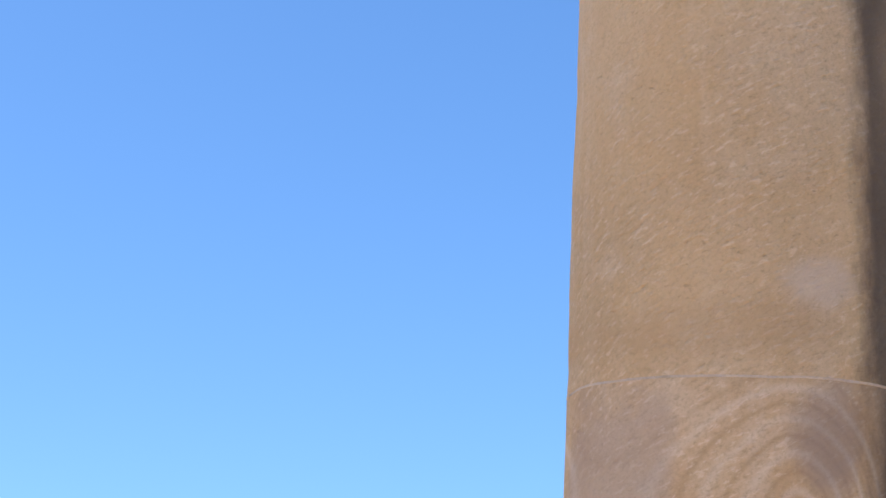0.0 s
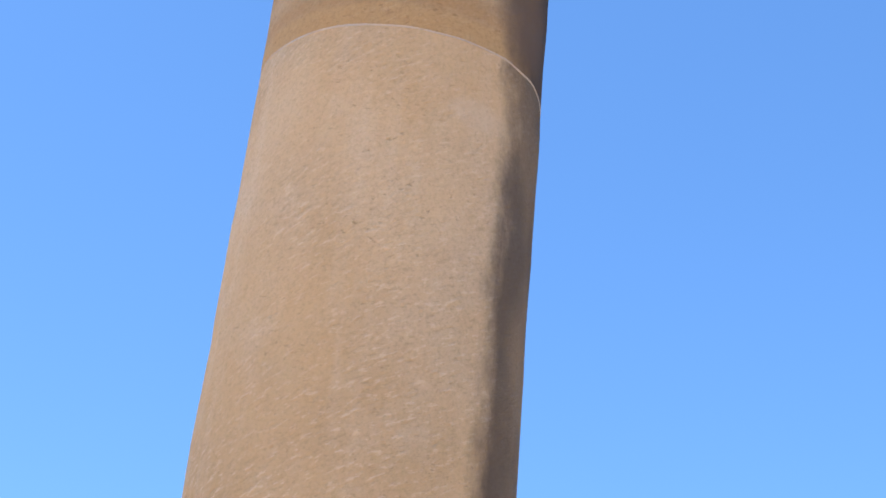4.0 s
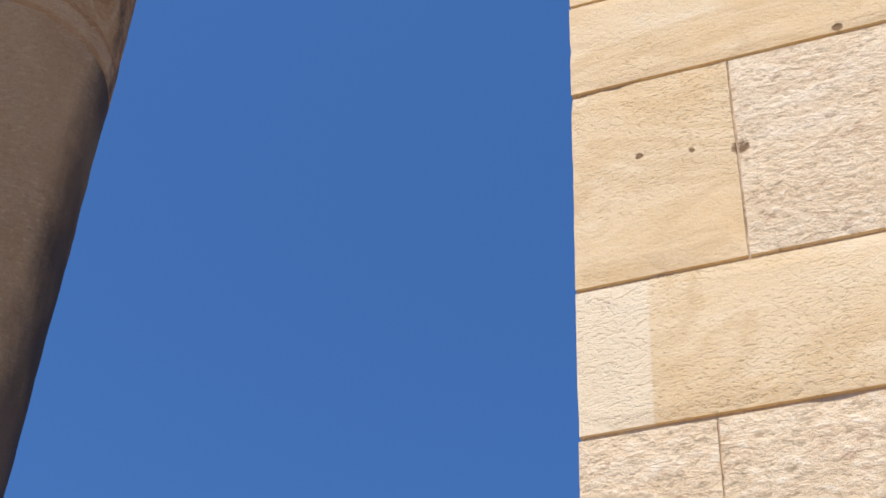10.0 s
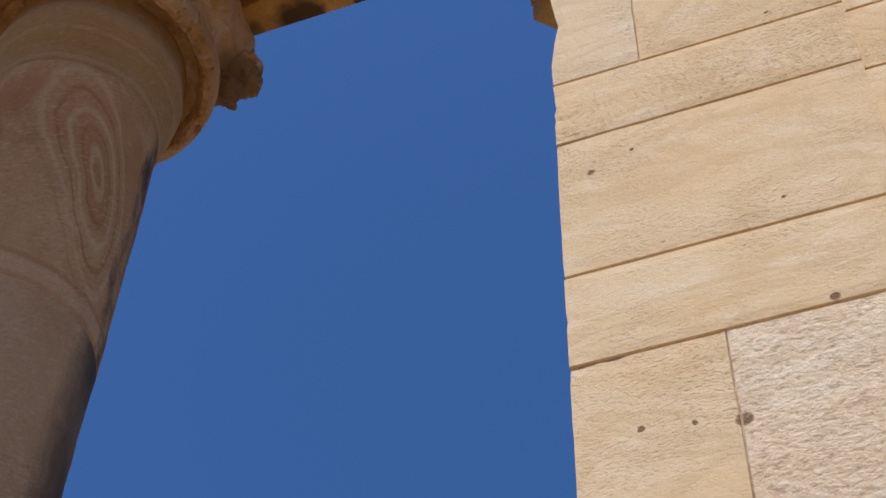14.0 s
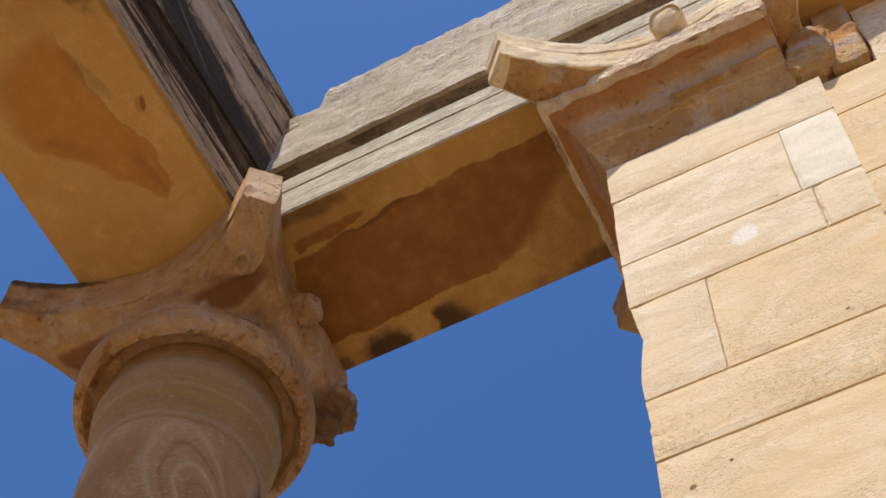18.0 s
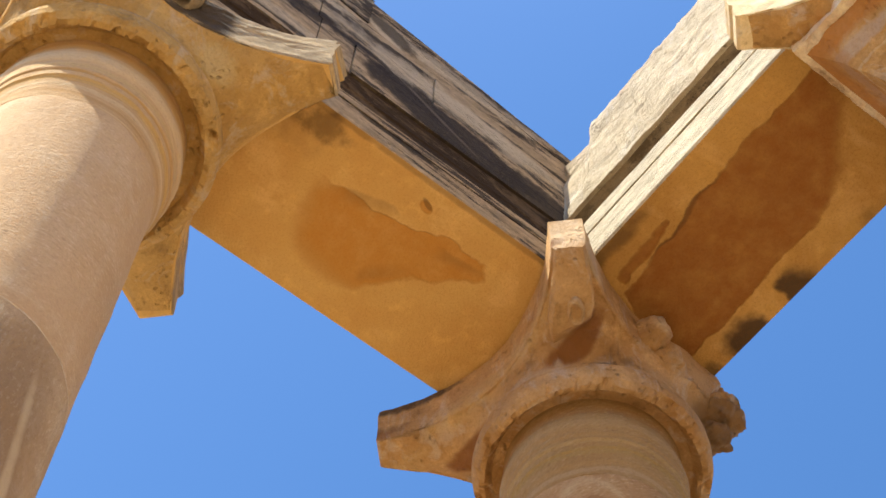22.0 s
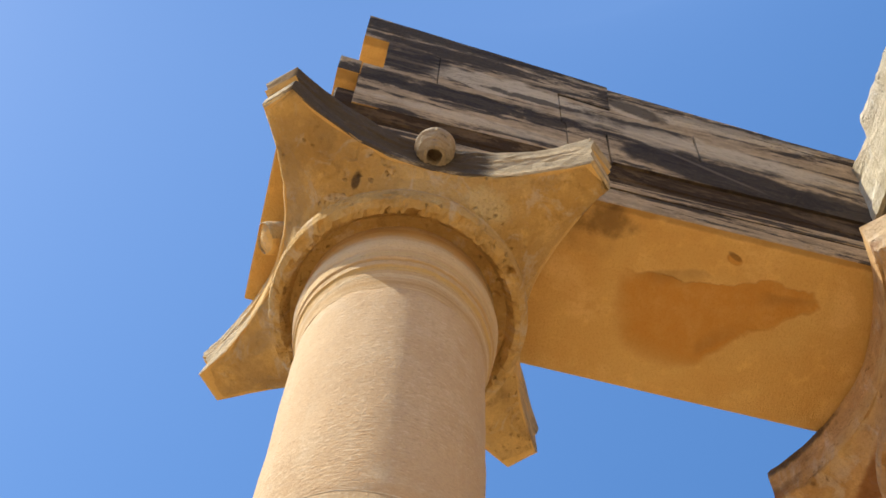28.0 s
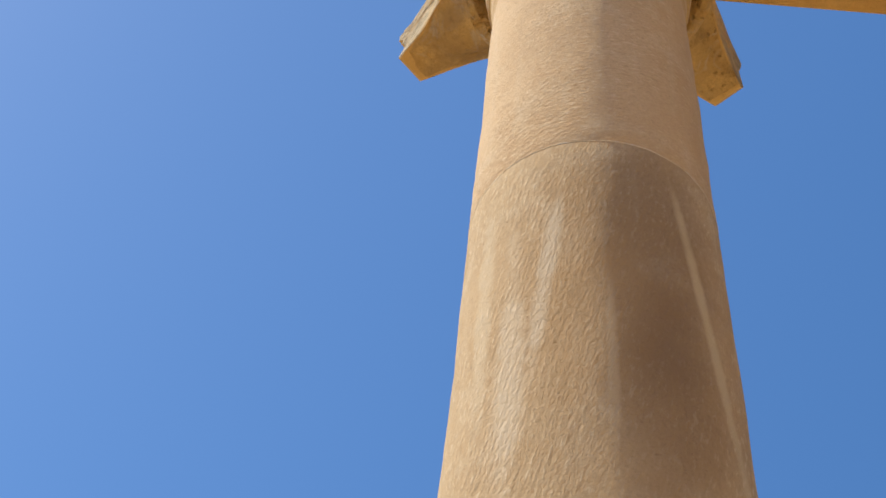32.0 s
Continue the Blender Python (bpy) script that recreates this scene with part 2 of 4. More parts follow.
def wall_stone(name, base, warm, pale, rough_face):
    """Ashlar: each block with a tone of its own, tool marks, pits and faint bedding."""
    m = Nodes(name)
    v = m.shifted(11.0)
    rnd = m.info.outputs["Random"]
    broad = m.noise(m.mapped(v, (1, 1, 1.8), (0, 12, 0)), 3.0, 6, 0.65)
    grain = m.noise(v, 150, 4, 0.8)
    speck = m.noise(m.mapped(v, (1, 1, 1.5)), 38, 5, 0.75)
    bed = m.noise(m.mapped(v, (3.0, 3.0, 8), (0, 9, 0)), 1.6, 6, 0.72)
    col = m.mix(m.ramp(rnd, 0.0, 1.0, 0.0, 0.7), base, warm)
    col = m.mix(m.ramp(broad, 0.42, 0.66, 0, 0.75), col, warm)
    col = m.mix(m.ramp(bed, 0.48, 0.72, 0, 0.5), col, pale)
    swirl = m.noise(m.mapped(v, (1, 1, 2.6), (0, 14, 0)), 2.2, 4, 0.55, 1.2)
    col = m.mix(m.ramp(m.math("ABSOLUTE", m.math("SUBTRACT", swirl, 0.5)), 0.0, 0.07, 0.55, 0.0), col, [c * 0.9 for c in warm])
    dash = m.noise(m.mapped(m.warped(v, 0.012, 16), (100, 100, 190), (0, 12, 0)), 1.0, 3, 0.65)
    worked = m.ramp(m.noise(v, 3.5, 3, 0.5), 0.38, 0.62, 0.25, 1.0)
    col = m.mix(m.math("MULTIPLY", worked, m.ramp(dash, 0.55, 0.69, 0, 0.42)), col, [c * 0.6 for c in warm])
    col = m.mix(m.math("MULTIPLY", worked, m.ramp(dash, 0.34, 0.46, 0.3, 0.0)), col, pale)
    col = m.mix(m.ramp(speck, 0.6, 0.74, 0, 0.3), col, [c * 0.66 for c in warm])
    col = m.mix(m.ramp(grain, 0.5, 0.75, 0, 0.3), col, [c * 0.6 for c in base])
    wv = m.warped(v, 0.05, 18)
    hole = m.math("MAXIMUM", m.ramp(m.voronoi(m.mapped(wv, (1, 1, 1.7)), 8), 0.02, 0.06), m.ramp(m.noise(v, 5, 2, 0.5), 0.5, 0.52, 1.0, 0.0))
    col = m.mix(m.math("SUBTRACT", 1.0, hole), col, [c * 0.4 for c in warm])
    for hx, hz, hr in ((-0.230, 3.425, 0.013), (-0.395, 3.451, 0.006), (-0.308, 3.439, 0.005), (-0.050, 3.652, 0.008), (-0.450, 4.182, 0.007), (-0.364, 4.223, 0.004), (-0.096, 3.947, 0.004)):
        bore = m.spot(0, 2, hx, hz, hr, hr * 1.1, 0.5, 90.0, 0.6)
        hole = m.math("MULTIPLY", hole, m.math("SUBTRACT", 1.0, bore))
        col = m.mix(m.math("MULTIPLY", bore, 0.9), col, (0.20, 0.11, 0.05))
    splash = m.spot(0, 2, -0.209, 5.066, 0.030, 0.046, 0.6, 22.0, 0.9)
    col = m.mix(m.math("MULTIPLY", splash, 0.65), col, (0.84, 0.80, 0.72))
    if rough_face:
        lump = m.noise(m.mapped(v, (1, 1, 1.7), (0, 55, 0)), 46, 5, 0.68)
        peck = m.voronoi(m.mapped(m.warped(v, 0.03, 30), (1, 1, 0.7), (0, 25, 0)), 55)
        col = m.mix(m.ramp(lump, 0.36, 0.46, 0.65, 0.0), col, [c * 0.55 for c in warm])
        col = m.mix(m.ramp(lump, 0.52, 0.66, 0.0, 0.5), col, pale)
        pock = m.noise(m.mapped(v, (1, 1, 1.3)), 30, 3, 0.55)
        col = m.mix(m.ramp(pock, 0.61, 0.70, 0.0, 0.5), col, (0.48, 0.30, 0.18))
        h = m.math("ADD", m.math("MULTIPLY", lump, 2.2), m.math("ADD", m.math("MULTIPLY", peck, 0.6), m.math("MULTIPLY", hole, 0.6)))
        return m.done(col, 0.95, h, 0.5, 0.012)
    margin = m.math("MULTIPLY", m.ramp(m.axis(0), -0.395, -0.388, 1.0, 0.0), m.math("MULTIPLY", m.ramp(m.axis(2), 2.909, 2.910), m.ramp(m.axis(2), 3.187, 3.188, 1.0, 0.0)))
    col = m.mix(m.math("MULTIPLY", margin, 0.6), col, pale)
    h = m.math("ADD", m.math("MULTIPLY", m.ramp(dash, 0.48, 0.72, 0.42, 0.0), worked), m.math("ADD", m.math("MULTIPLY", speck, 0.5), m.math("ADD", m.math("MULTIPLY", grain, 0.35), m.math("MULTIPLY", hole, 0.9))))
    row = m.math("MULTIPLY", m.ramp(m.axis(2), 4.312, 4.314), m.ramp(m.axis(2), 4.40, 4.50, 1.0, 0.0))  # the gnawed lower edge of one course
    gnaw = m.noise(m.mapped(v, (1, 1, 0.55), (0, 30, 0)), 70, 5, 0.7)
    col = m.mix(m.math("MULTIPLY", row, m.ramp(gnaw, 0.56, 0.68, 0.0, 0.3)), col, [c * 0.5 for c in warm])
    h = m.math("ADD", h, m.math("MULTIPLY", m.math("MULTIPLY", row, m.ramp(gnaw, 0.5, 0.66, 1.0, 0.0)), 0.35))
    return m.done(col, 0.93, h, 0.7, 0.006)


def beam_stone(name, base, deep, crust, soot, soot_cover, outward, fields=(), stains_and_shade=(), free=None, level=6.225, under_shade=0.0, sunlit_from=None, marks=()):
    """Entablature stone: ochre below, where rain never comes, with spalled darker fields; crusted on its weathered face."""
    m = Nodes(name)
    v = m.pos
    grain = m.noise(v, 120, 4, 0.78)
    broad = m.noise(v, 3.2, 5, 0.62)
    mid = m.noise(v, 14, 5, 0.65)
    col = m.mix(m.ramp(broad, 0.3, 0.7), base, [x * 0.62 + d * 0.38 for x, d in zip(base, deep)])
    col = m.mix(m.ramp(mid, 0.5, 0.75, 0, 0.4), col, [min(1, c * 1.3) for c in base])
    bloom = m.noise(m.mapped(v, (1.0, 0.7, 1.0), (0, 0, 20)), 4.5, 5, 0.65, 0.7)
    col = m.mix(m.ramp(bloom, 0.5, 0.68, 0, 0.45), col, [min(1, c * 1.15 + 0.06) for c in base])
    dent = 1.0
    spalled = 0.0
    for f in fields:
        spalled = m.math("MAXIMUM", spalled, m.field(*f) if isinstance(f[2], list) else m.spot(*f))
    if fields:
        col = m.mix(m.math("MULTIPLY", spalled, m.ramp(mid, 0.3, 0.7, 0.95, 0.7)), col, deep)
        rim = m.math("MULTIPLY", m.math("MULTIPLY", spalled, m.math("SUBTRACT", 1.0, spalled)), 0.8)
        col = m.mix(rim, col, [c * 0.7 for c in deep])
        dent = m.math("SUBTRACT", 1.0, spalled)
    for f in stains_and_shade:
        dark_mark = m.field(*f[1:]) if isinstance(f[3], list) else m.spot(*f[1:])
        col = m.mix(m.math("MULTIPLY", dark_mark, f[0]), col, (0.06, 0.035, 0.02))
    col = m.mix(m.ramp(grain, 0.45, 0.75, 0, 0.35), col, [c * 0.7 for c in deep])
    out = m.math("ADD", m.math("MULTIPLY", m.facing(0), outward[0]), m.math("MULTIPLY", m.facing(1), outward[1]))
    weathered = m.math("MAXIMUM", m.ramp(out, 0.25, 0.5), m.math("MAXIMUM", m.ramp(m.facing(2), 0.2, 0.5), m.ramp(m.axis(2), level, level + 0.01)))
    if free is not None:  # the broken end keeps the fresh colour of the stone
        ends = m.math("MULTIPLY", m.ramp(m.axis(1), free, free + 0.01, 1.0, 0.0), m.math("MAXIMUM", m.ramp(m.facing(2), -0.9, -0.8, 1.0, 0.0), m.ramp(m.facing(1), -0.8, -0.6, 1.0, 0.0)))
        weathered = m.math("MULTIPLY", weathered, m.math("SUBTRACT", 1.0, ends))
    own = m.shifted(3.0)
    long_grain = m.noise(m.mapped(own, (3.2, 3.2, 13)), 1.5, 6, 0.72)
    fine = m.noise(m.mapped(own, (14, 14, 44)), 1.4, 6, 0.75)
    blot = m.noise(m.mapped(v, (1.0, 1.0, 6.5), (4, 4, 0)), 1.6, 6, 0.66, 0.6)
    streaks = m.noise(m.mapped(v, (1.8, 1.8, 15)), 1.5, 6, 0.66)
    face = m.mix(m.ramp(long_grain, 0.36, 0.66), crust, [c * 0.62 for c in crust])
    face = m.mix(m.ramp(streaks, 0.5, 0.66, 0, 0.5), face, [c * 0.45 for c in crust])
    face = m.mix(m.ramp(fine, 0.52, 0.66, 0, 0.55), face, [c * 0.4 for c in crust])
    mottle = m.noise(m.mapped(own, (1.0, 1.0, 2.2)), 22, 6, 0.72)
    face = m.mix(m.ramp(mottle, 0.55, 0.66, 0, 0.55), face, [c * 0.45 for c in crust])
    face = m.mix(m.ramp(mottle, 0.36, 0.44, 0.45, 0), face, [min(1, c * 1.25) for c in crust])
    tone = m.math("ADD", blot, m.math("MULTIPLY", m.math("SUBTRACT", m.info.outputs["Random"], 0.5), 0.07))
    tone = m.math("ADD", tone, m.math("MULTIPLY", m.math("SUBTRACT", streaks, 0.5), 0.35))
    tone = m.math("ADD", tone, m.math("MULTIPLY", m.math("SUBTRACT", mottle, 0.5), 0.22))
    cover = m.ramp(tone, soot_cover, soot_cover + 0.10, 0, 0.92)
    if sunlit_from is not None:  # soot left off past this line, painting the horn ends as sunlit, and on the hidden side
        cover = m.math("MULTIPLY", cover, m.math("MULTIPLY", m.math("MULTIPLY", m.ramp(m.math("ADD", m.axis(1), m.math("MULTIPLY", fine, 0.08)), sunlit_from, sunlit_from + 0.05, 1.0, 0.0), m.ramp(m.math("SUBTRACT", m.axis(1), m.math("MULTIPLY", m.axis(0), 0.25)), 0.055, 0.08)), m.ramp(m.axis(0), -2.0, -1.9)))
    face = m.mix(cover, face, soot)
    for much, tone, *where in marks:
        face = m.mix(m.math("MULTIPLY", m.spot(*where), much), face, tone)
    face = m.mix(m.ramp(m.noise(own, 60, 5, 0.75), 0.5, 0.75, 0, 0.5), face, [c * 0.3 for c in crust])
    crack = m.math("ABSOLUTE", m.math("SUBTRACT", m.noise(m.mapped(own, (1.6, 1.6, 7.0)), 1.7, 7, 0.7), 0.5))
    face = m.mix(m.math("MULTIPLY", m.ramp(crack, 0.0, 0.010, 0.75, 0.0), m.ramp(blot, 0.42, 0.55)), face, [c * 0.12 for c in crust])
    shaded_below = m.math("MULTIPLY", m.ramp(m.facing(2), -0.9, -0.6, 1.0, 0.0), m.ramp(blot, 0.25, 0.6, 0.7, 1.0))
    face = m.mix(m.math("MULTIPLY", shaded_below, under_shade), face, soot)  # undersides painted dark for the shade below the upper blocks
    col = m.mix(weathered, col, face)
    h = m.math("ADD", m.math("MULTIPLY", grain, 0.4), m.math("ADD", m.math("MULTIPLY", m.noise(v, 30, 5, 0.7), 0.6), m.math("MULTIPLY", m.math("MULTIPLY", m.math("ADD", long_grain, fine), weathered), 1.6)))
    if fields:
        h = m.math("ADD", h, m.math("MULTIPLY", dent, 0.8))
    return m.done(col, 0.93, h, 0.7, 0.009)


def plain_stone(name, base, deep, scale=3.0, rough=0.6, pitted=0.25, patches=(), bands=(), lay=(1, 1, 1)):
    m = Nodes(name)
    bedded = m.mapped(m.pos, lay)
    grain = m.noise(m.pos, 110, 4, 0.78)
    broad = m.noise(m.pos, scale, 5, 0.62)
    patch = m.noise(bedded, 9, 6, 0.7)
    pits = m.ramp(m.voronoi(m.warped(m.pos, 0.04, 20), 34), 0.05, 0.28)
    where = m.ramp(m.noise(m.pos, 6, 3, 0.5), 0.42, 0.6)
    col = m.mix(m.ramp(broad, 0.3, 0.7), base, deep)
    col = m.mix(m.ramp(patch, 0.5, 0.68, 0, 0.6), col, [min(1, c * 1.35) for c in base])
    runs = m.noise(m.mapped(m.pos, (1.4, 1.4, 0.45)), 8, 5, 0.68, 0.8)
    col = m.mix(m.ramp(runs, 0.52, 0.66, 0, 0.5), col, [min(1, c * 0.5 + 0.32) for c in base])
    col = m.mix(m.ramp(patch, 0.3, 0.46, 0.6, 0), col, [c * 0.5 for c in deep])
    for z, half, tone, much in bands:
        d = m.math("ABSOLUTE", m.math("SUBTRACT", m.math("ADD", m.axis(2), m.math("MULTIPLY", m.math("SUBTRACT", m.noise(m.pos, 6, 5, 0.65), 0.5), 0.08)), z))
        col = m.mix(m.ramp(d, half * 0.5, half * 1.3, much, 0.0), col, tone)
    for spot, tone, much in patches:
        col = m.mix(m.math("MULTIPLY", m.spot(*spot), much), col, tone)
    col = m.mix(m.math("MULTIPLY", where, m.ramp(pits, 0.0, 1.0, pitted, 0.0)), col, [c * 0.35 for c in deep])
    col = m.mix(m.ramp(grain, 0.45, 0.75, 0, 0.4), col, [c * 0.65 for c in deep])
    h = m.math("ADD", m.math("MULTIPLY", grain, 0.6), m.math("ADD", m.math("MULTIPLY", m.noise(bedded, 24, 6, 0.72), 1.6), m.math("MULTIPLY", m.math("MULTIPLY", pits, where), 1.2)))
    return m.done(col, 0.93, h, rough, 0.012)


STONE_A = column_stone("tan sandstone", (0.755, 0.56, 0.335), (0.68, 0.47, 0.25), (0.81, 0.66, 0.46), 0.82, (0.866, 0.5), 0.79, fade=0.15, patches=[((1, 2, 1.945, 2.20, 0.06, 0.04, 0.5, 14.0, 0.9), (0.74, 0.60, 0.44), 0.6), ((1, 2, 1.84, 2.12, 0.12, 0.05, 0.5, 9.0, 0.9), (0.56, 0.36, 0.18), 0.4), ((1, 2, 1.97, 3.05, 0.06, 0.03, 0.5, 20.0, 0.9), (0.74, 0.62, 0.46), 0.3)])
STONE_A_MID = column_stone("brown sandstone", (0.53, 0.365, 0.195), (0.44, 0.275, 0.13), (0.60, 0.44, 0.265), 0.95, (0.90, 0.43), 0.83, fade=0.16, relief=0.5, bands=[(3.222, 0.03, (0.57, 0.37, 0.17), 0.7), (3.268, 0.014, (0.50, 0.31, 0.14), 0.5), (3.318, 0.022, (0.62, 0.45, 0.27), 0.4), (3.37, 0.02, (0.56, 0.36, 0.17), 0.5)], patches=[((1, 2, 2.07, 3.34, 0.085, 0.13, 0.3, 7.0, 0.7), (0.16, 0.11, 0.075), 0.75)])
STONE_A_TOP = column_stone("veined sandstone", (0.575, 0.38, 0.185), (0.40, 0.20, 0.075), (0.61, 0.44, 0.25), 0.95, (0.90, 0.43), 0.96, rings=(1.93, 4.98, 0.042, 0.165, 2.1, 0.8, 0.2), lean=0.24, relief=0.45, bands=[(4.505, 0.030, (0.64, 0.48, 0.30), 0.45), (4.545, 0.010, (0.40, 0.21, 0.09), 0.5)])
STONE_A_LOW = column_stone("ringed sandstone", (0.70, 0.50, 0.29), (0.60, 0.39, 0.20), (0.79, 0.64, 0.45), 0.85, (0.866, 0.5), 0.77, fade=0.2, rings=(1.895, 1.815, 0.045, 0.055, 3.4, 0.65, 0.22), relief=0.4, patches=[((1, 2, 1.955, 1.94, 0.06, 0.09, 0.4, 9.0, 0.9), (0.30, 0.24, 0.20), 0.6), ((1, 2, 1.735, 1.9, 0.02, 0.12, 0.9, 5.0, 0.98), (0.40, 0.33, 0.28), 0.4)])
OCHRE, CREAM = (0.48, 0.28, 0.10), (0.64, 0.48, 0.29)
# neck bands also mimic moulding steps; the topmost paints shade under the ring
NECK_A = column_stone("banded brown sandstone", (0.45, 0.28, 0.12), (0.38, 0.22, 0.085), (0.50, 0.345, 0.18), bands=[(5.425, 0.012, (0.52, 0.36, 0.20), 0.6), (5.455, 0.012, OCHRE, 0.6), (5.51, 0.016, (0.42, 0.27, 0.10), 0.8), (5.548, 0.008, (0.50, 0.34, 0.15), 0.6), (5.575, 0.010, OCHRE, 0.7), (5.63, 0.02, (0.47, 0.31, 0.15), 0.6), (5.71, 0.03, (0.34, 0.18, 0.07), 0.7)])
NECK_B = column_stone("banded sandstone", (0.58, 0.39, 0.21), (0.55, 0.355, 0.18), (0.65, 0.49, 0.30), bands=[(5.44, 0.012, OCHRE, 0.45), (5.475, 0.010, CREAM, 0.7), (5.51, 0.012, (0.56, 0.35, 0.12), 0.8), (5.545, 0.006, OCHRE, 0.8), (5.575, 0.012, (0.60, 0.42, 0.20), 0.6), (5.63, 0.03, CREAM, 0.6), (5.72, 0.03, (0.46, 0.26, 0.09), 0.7)])
STONE_B = column_stone("pale sandstone", (0.60, 0.415, 0.245), (0.535, 0.35, 0.19), (0.66, 0.52, 0.35), relief=0.5, tooled=2.0, comb=(48, 110, 10), centre=(-2.055, 0.150))
SMOKE = (0.17, 0.10, 0.06)
STONE_B_LOW = column_stone("smoky sandstone", (0.53, 0.37, 0.21), (0.46, 0.30, 0.155), (0.64, 0.50, 0.34), comb=(38, 105, 76), centre=(-2.055, 0.150), relief=0.5, tooled=2.0, patches=[
    ((1, 2, 0.235, 4.02, 0.11, 0.36, 0.3, 4.0, 0.98), SMOKE, 0.5), ((1, 2, 0.245, 3.60, 0.10, 0.26, 0.25, 5.0, 0.95), (0.17, 0.09, 0.045), 0.55),
    ((1, 2, 0.10, 3.85, 0.10, 0.35, 0.5, 5.0, 0.95), (0.42, 0.25, 0.11), 0.4),
    ((1, 2, 0.335, 3.85, 0.012, 0.40, 0.4, 7.0, 0.9, 7), (0.62, 0.48, 0.30), 0.6), ((1, 2, 0.145, 3.66, 0.010, 0.20, 0.4, 9.0, 0.9), (0.60, 0.45, 0.28), 0.4), ((1, 2, 0.03, 3.95, 0.016, 0.22, 0.9, 6.0, 0.98, -5), (0.68, 0.56, 0.41), 0.5), ((1, 2, -0.03, 3.68, 0.022, 0.30, 0.9, 6.0, 0.98), (0.68, 0.56, 0.41), 0.45), ((1, 2, -0.08, 3.9, 0.012, 0.3, 0.9, 6.0, 0.98), (0.66, 0.54, 0.38), 0.35)])
JOINT = plain_stone("brown joint mortar", (0.58, 0.44, 0.30), (0.50, 0.36, 0.23), 9.0)
MORTAR_B = plain_stone("tan mortar", (0.62, 0.48, 0.32), (0.55, 0.40, 0.25), 12.0)
MORTAR = plain_stone("pale mortar", (0.70, 0.58, 0.44), (0.62, 0.48, 0.34), 12.0)
ASHLAR = wall_stone("dressed limestone", (0.74, 0.573, 0.348), (0.69, 0.492, 0.26), (0.805, 0.70, 0.51), False)
ASHLAR_ROUGH = wall_stone("pecked limestone", (0.79, 0.645, 0.44), (0.73, 0.55, 0.34), (0.85, 0.76, 0.60), True)
ASHLAR_WHITE = wall_stone("new white limestone", (0.80, 0.72, 0.54), (0.75, 0.65, 0.47), (0.83, 0.77, 0.65), False)
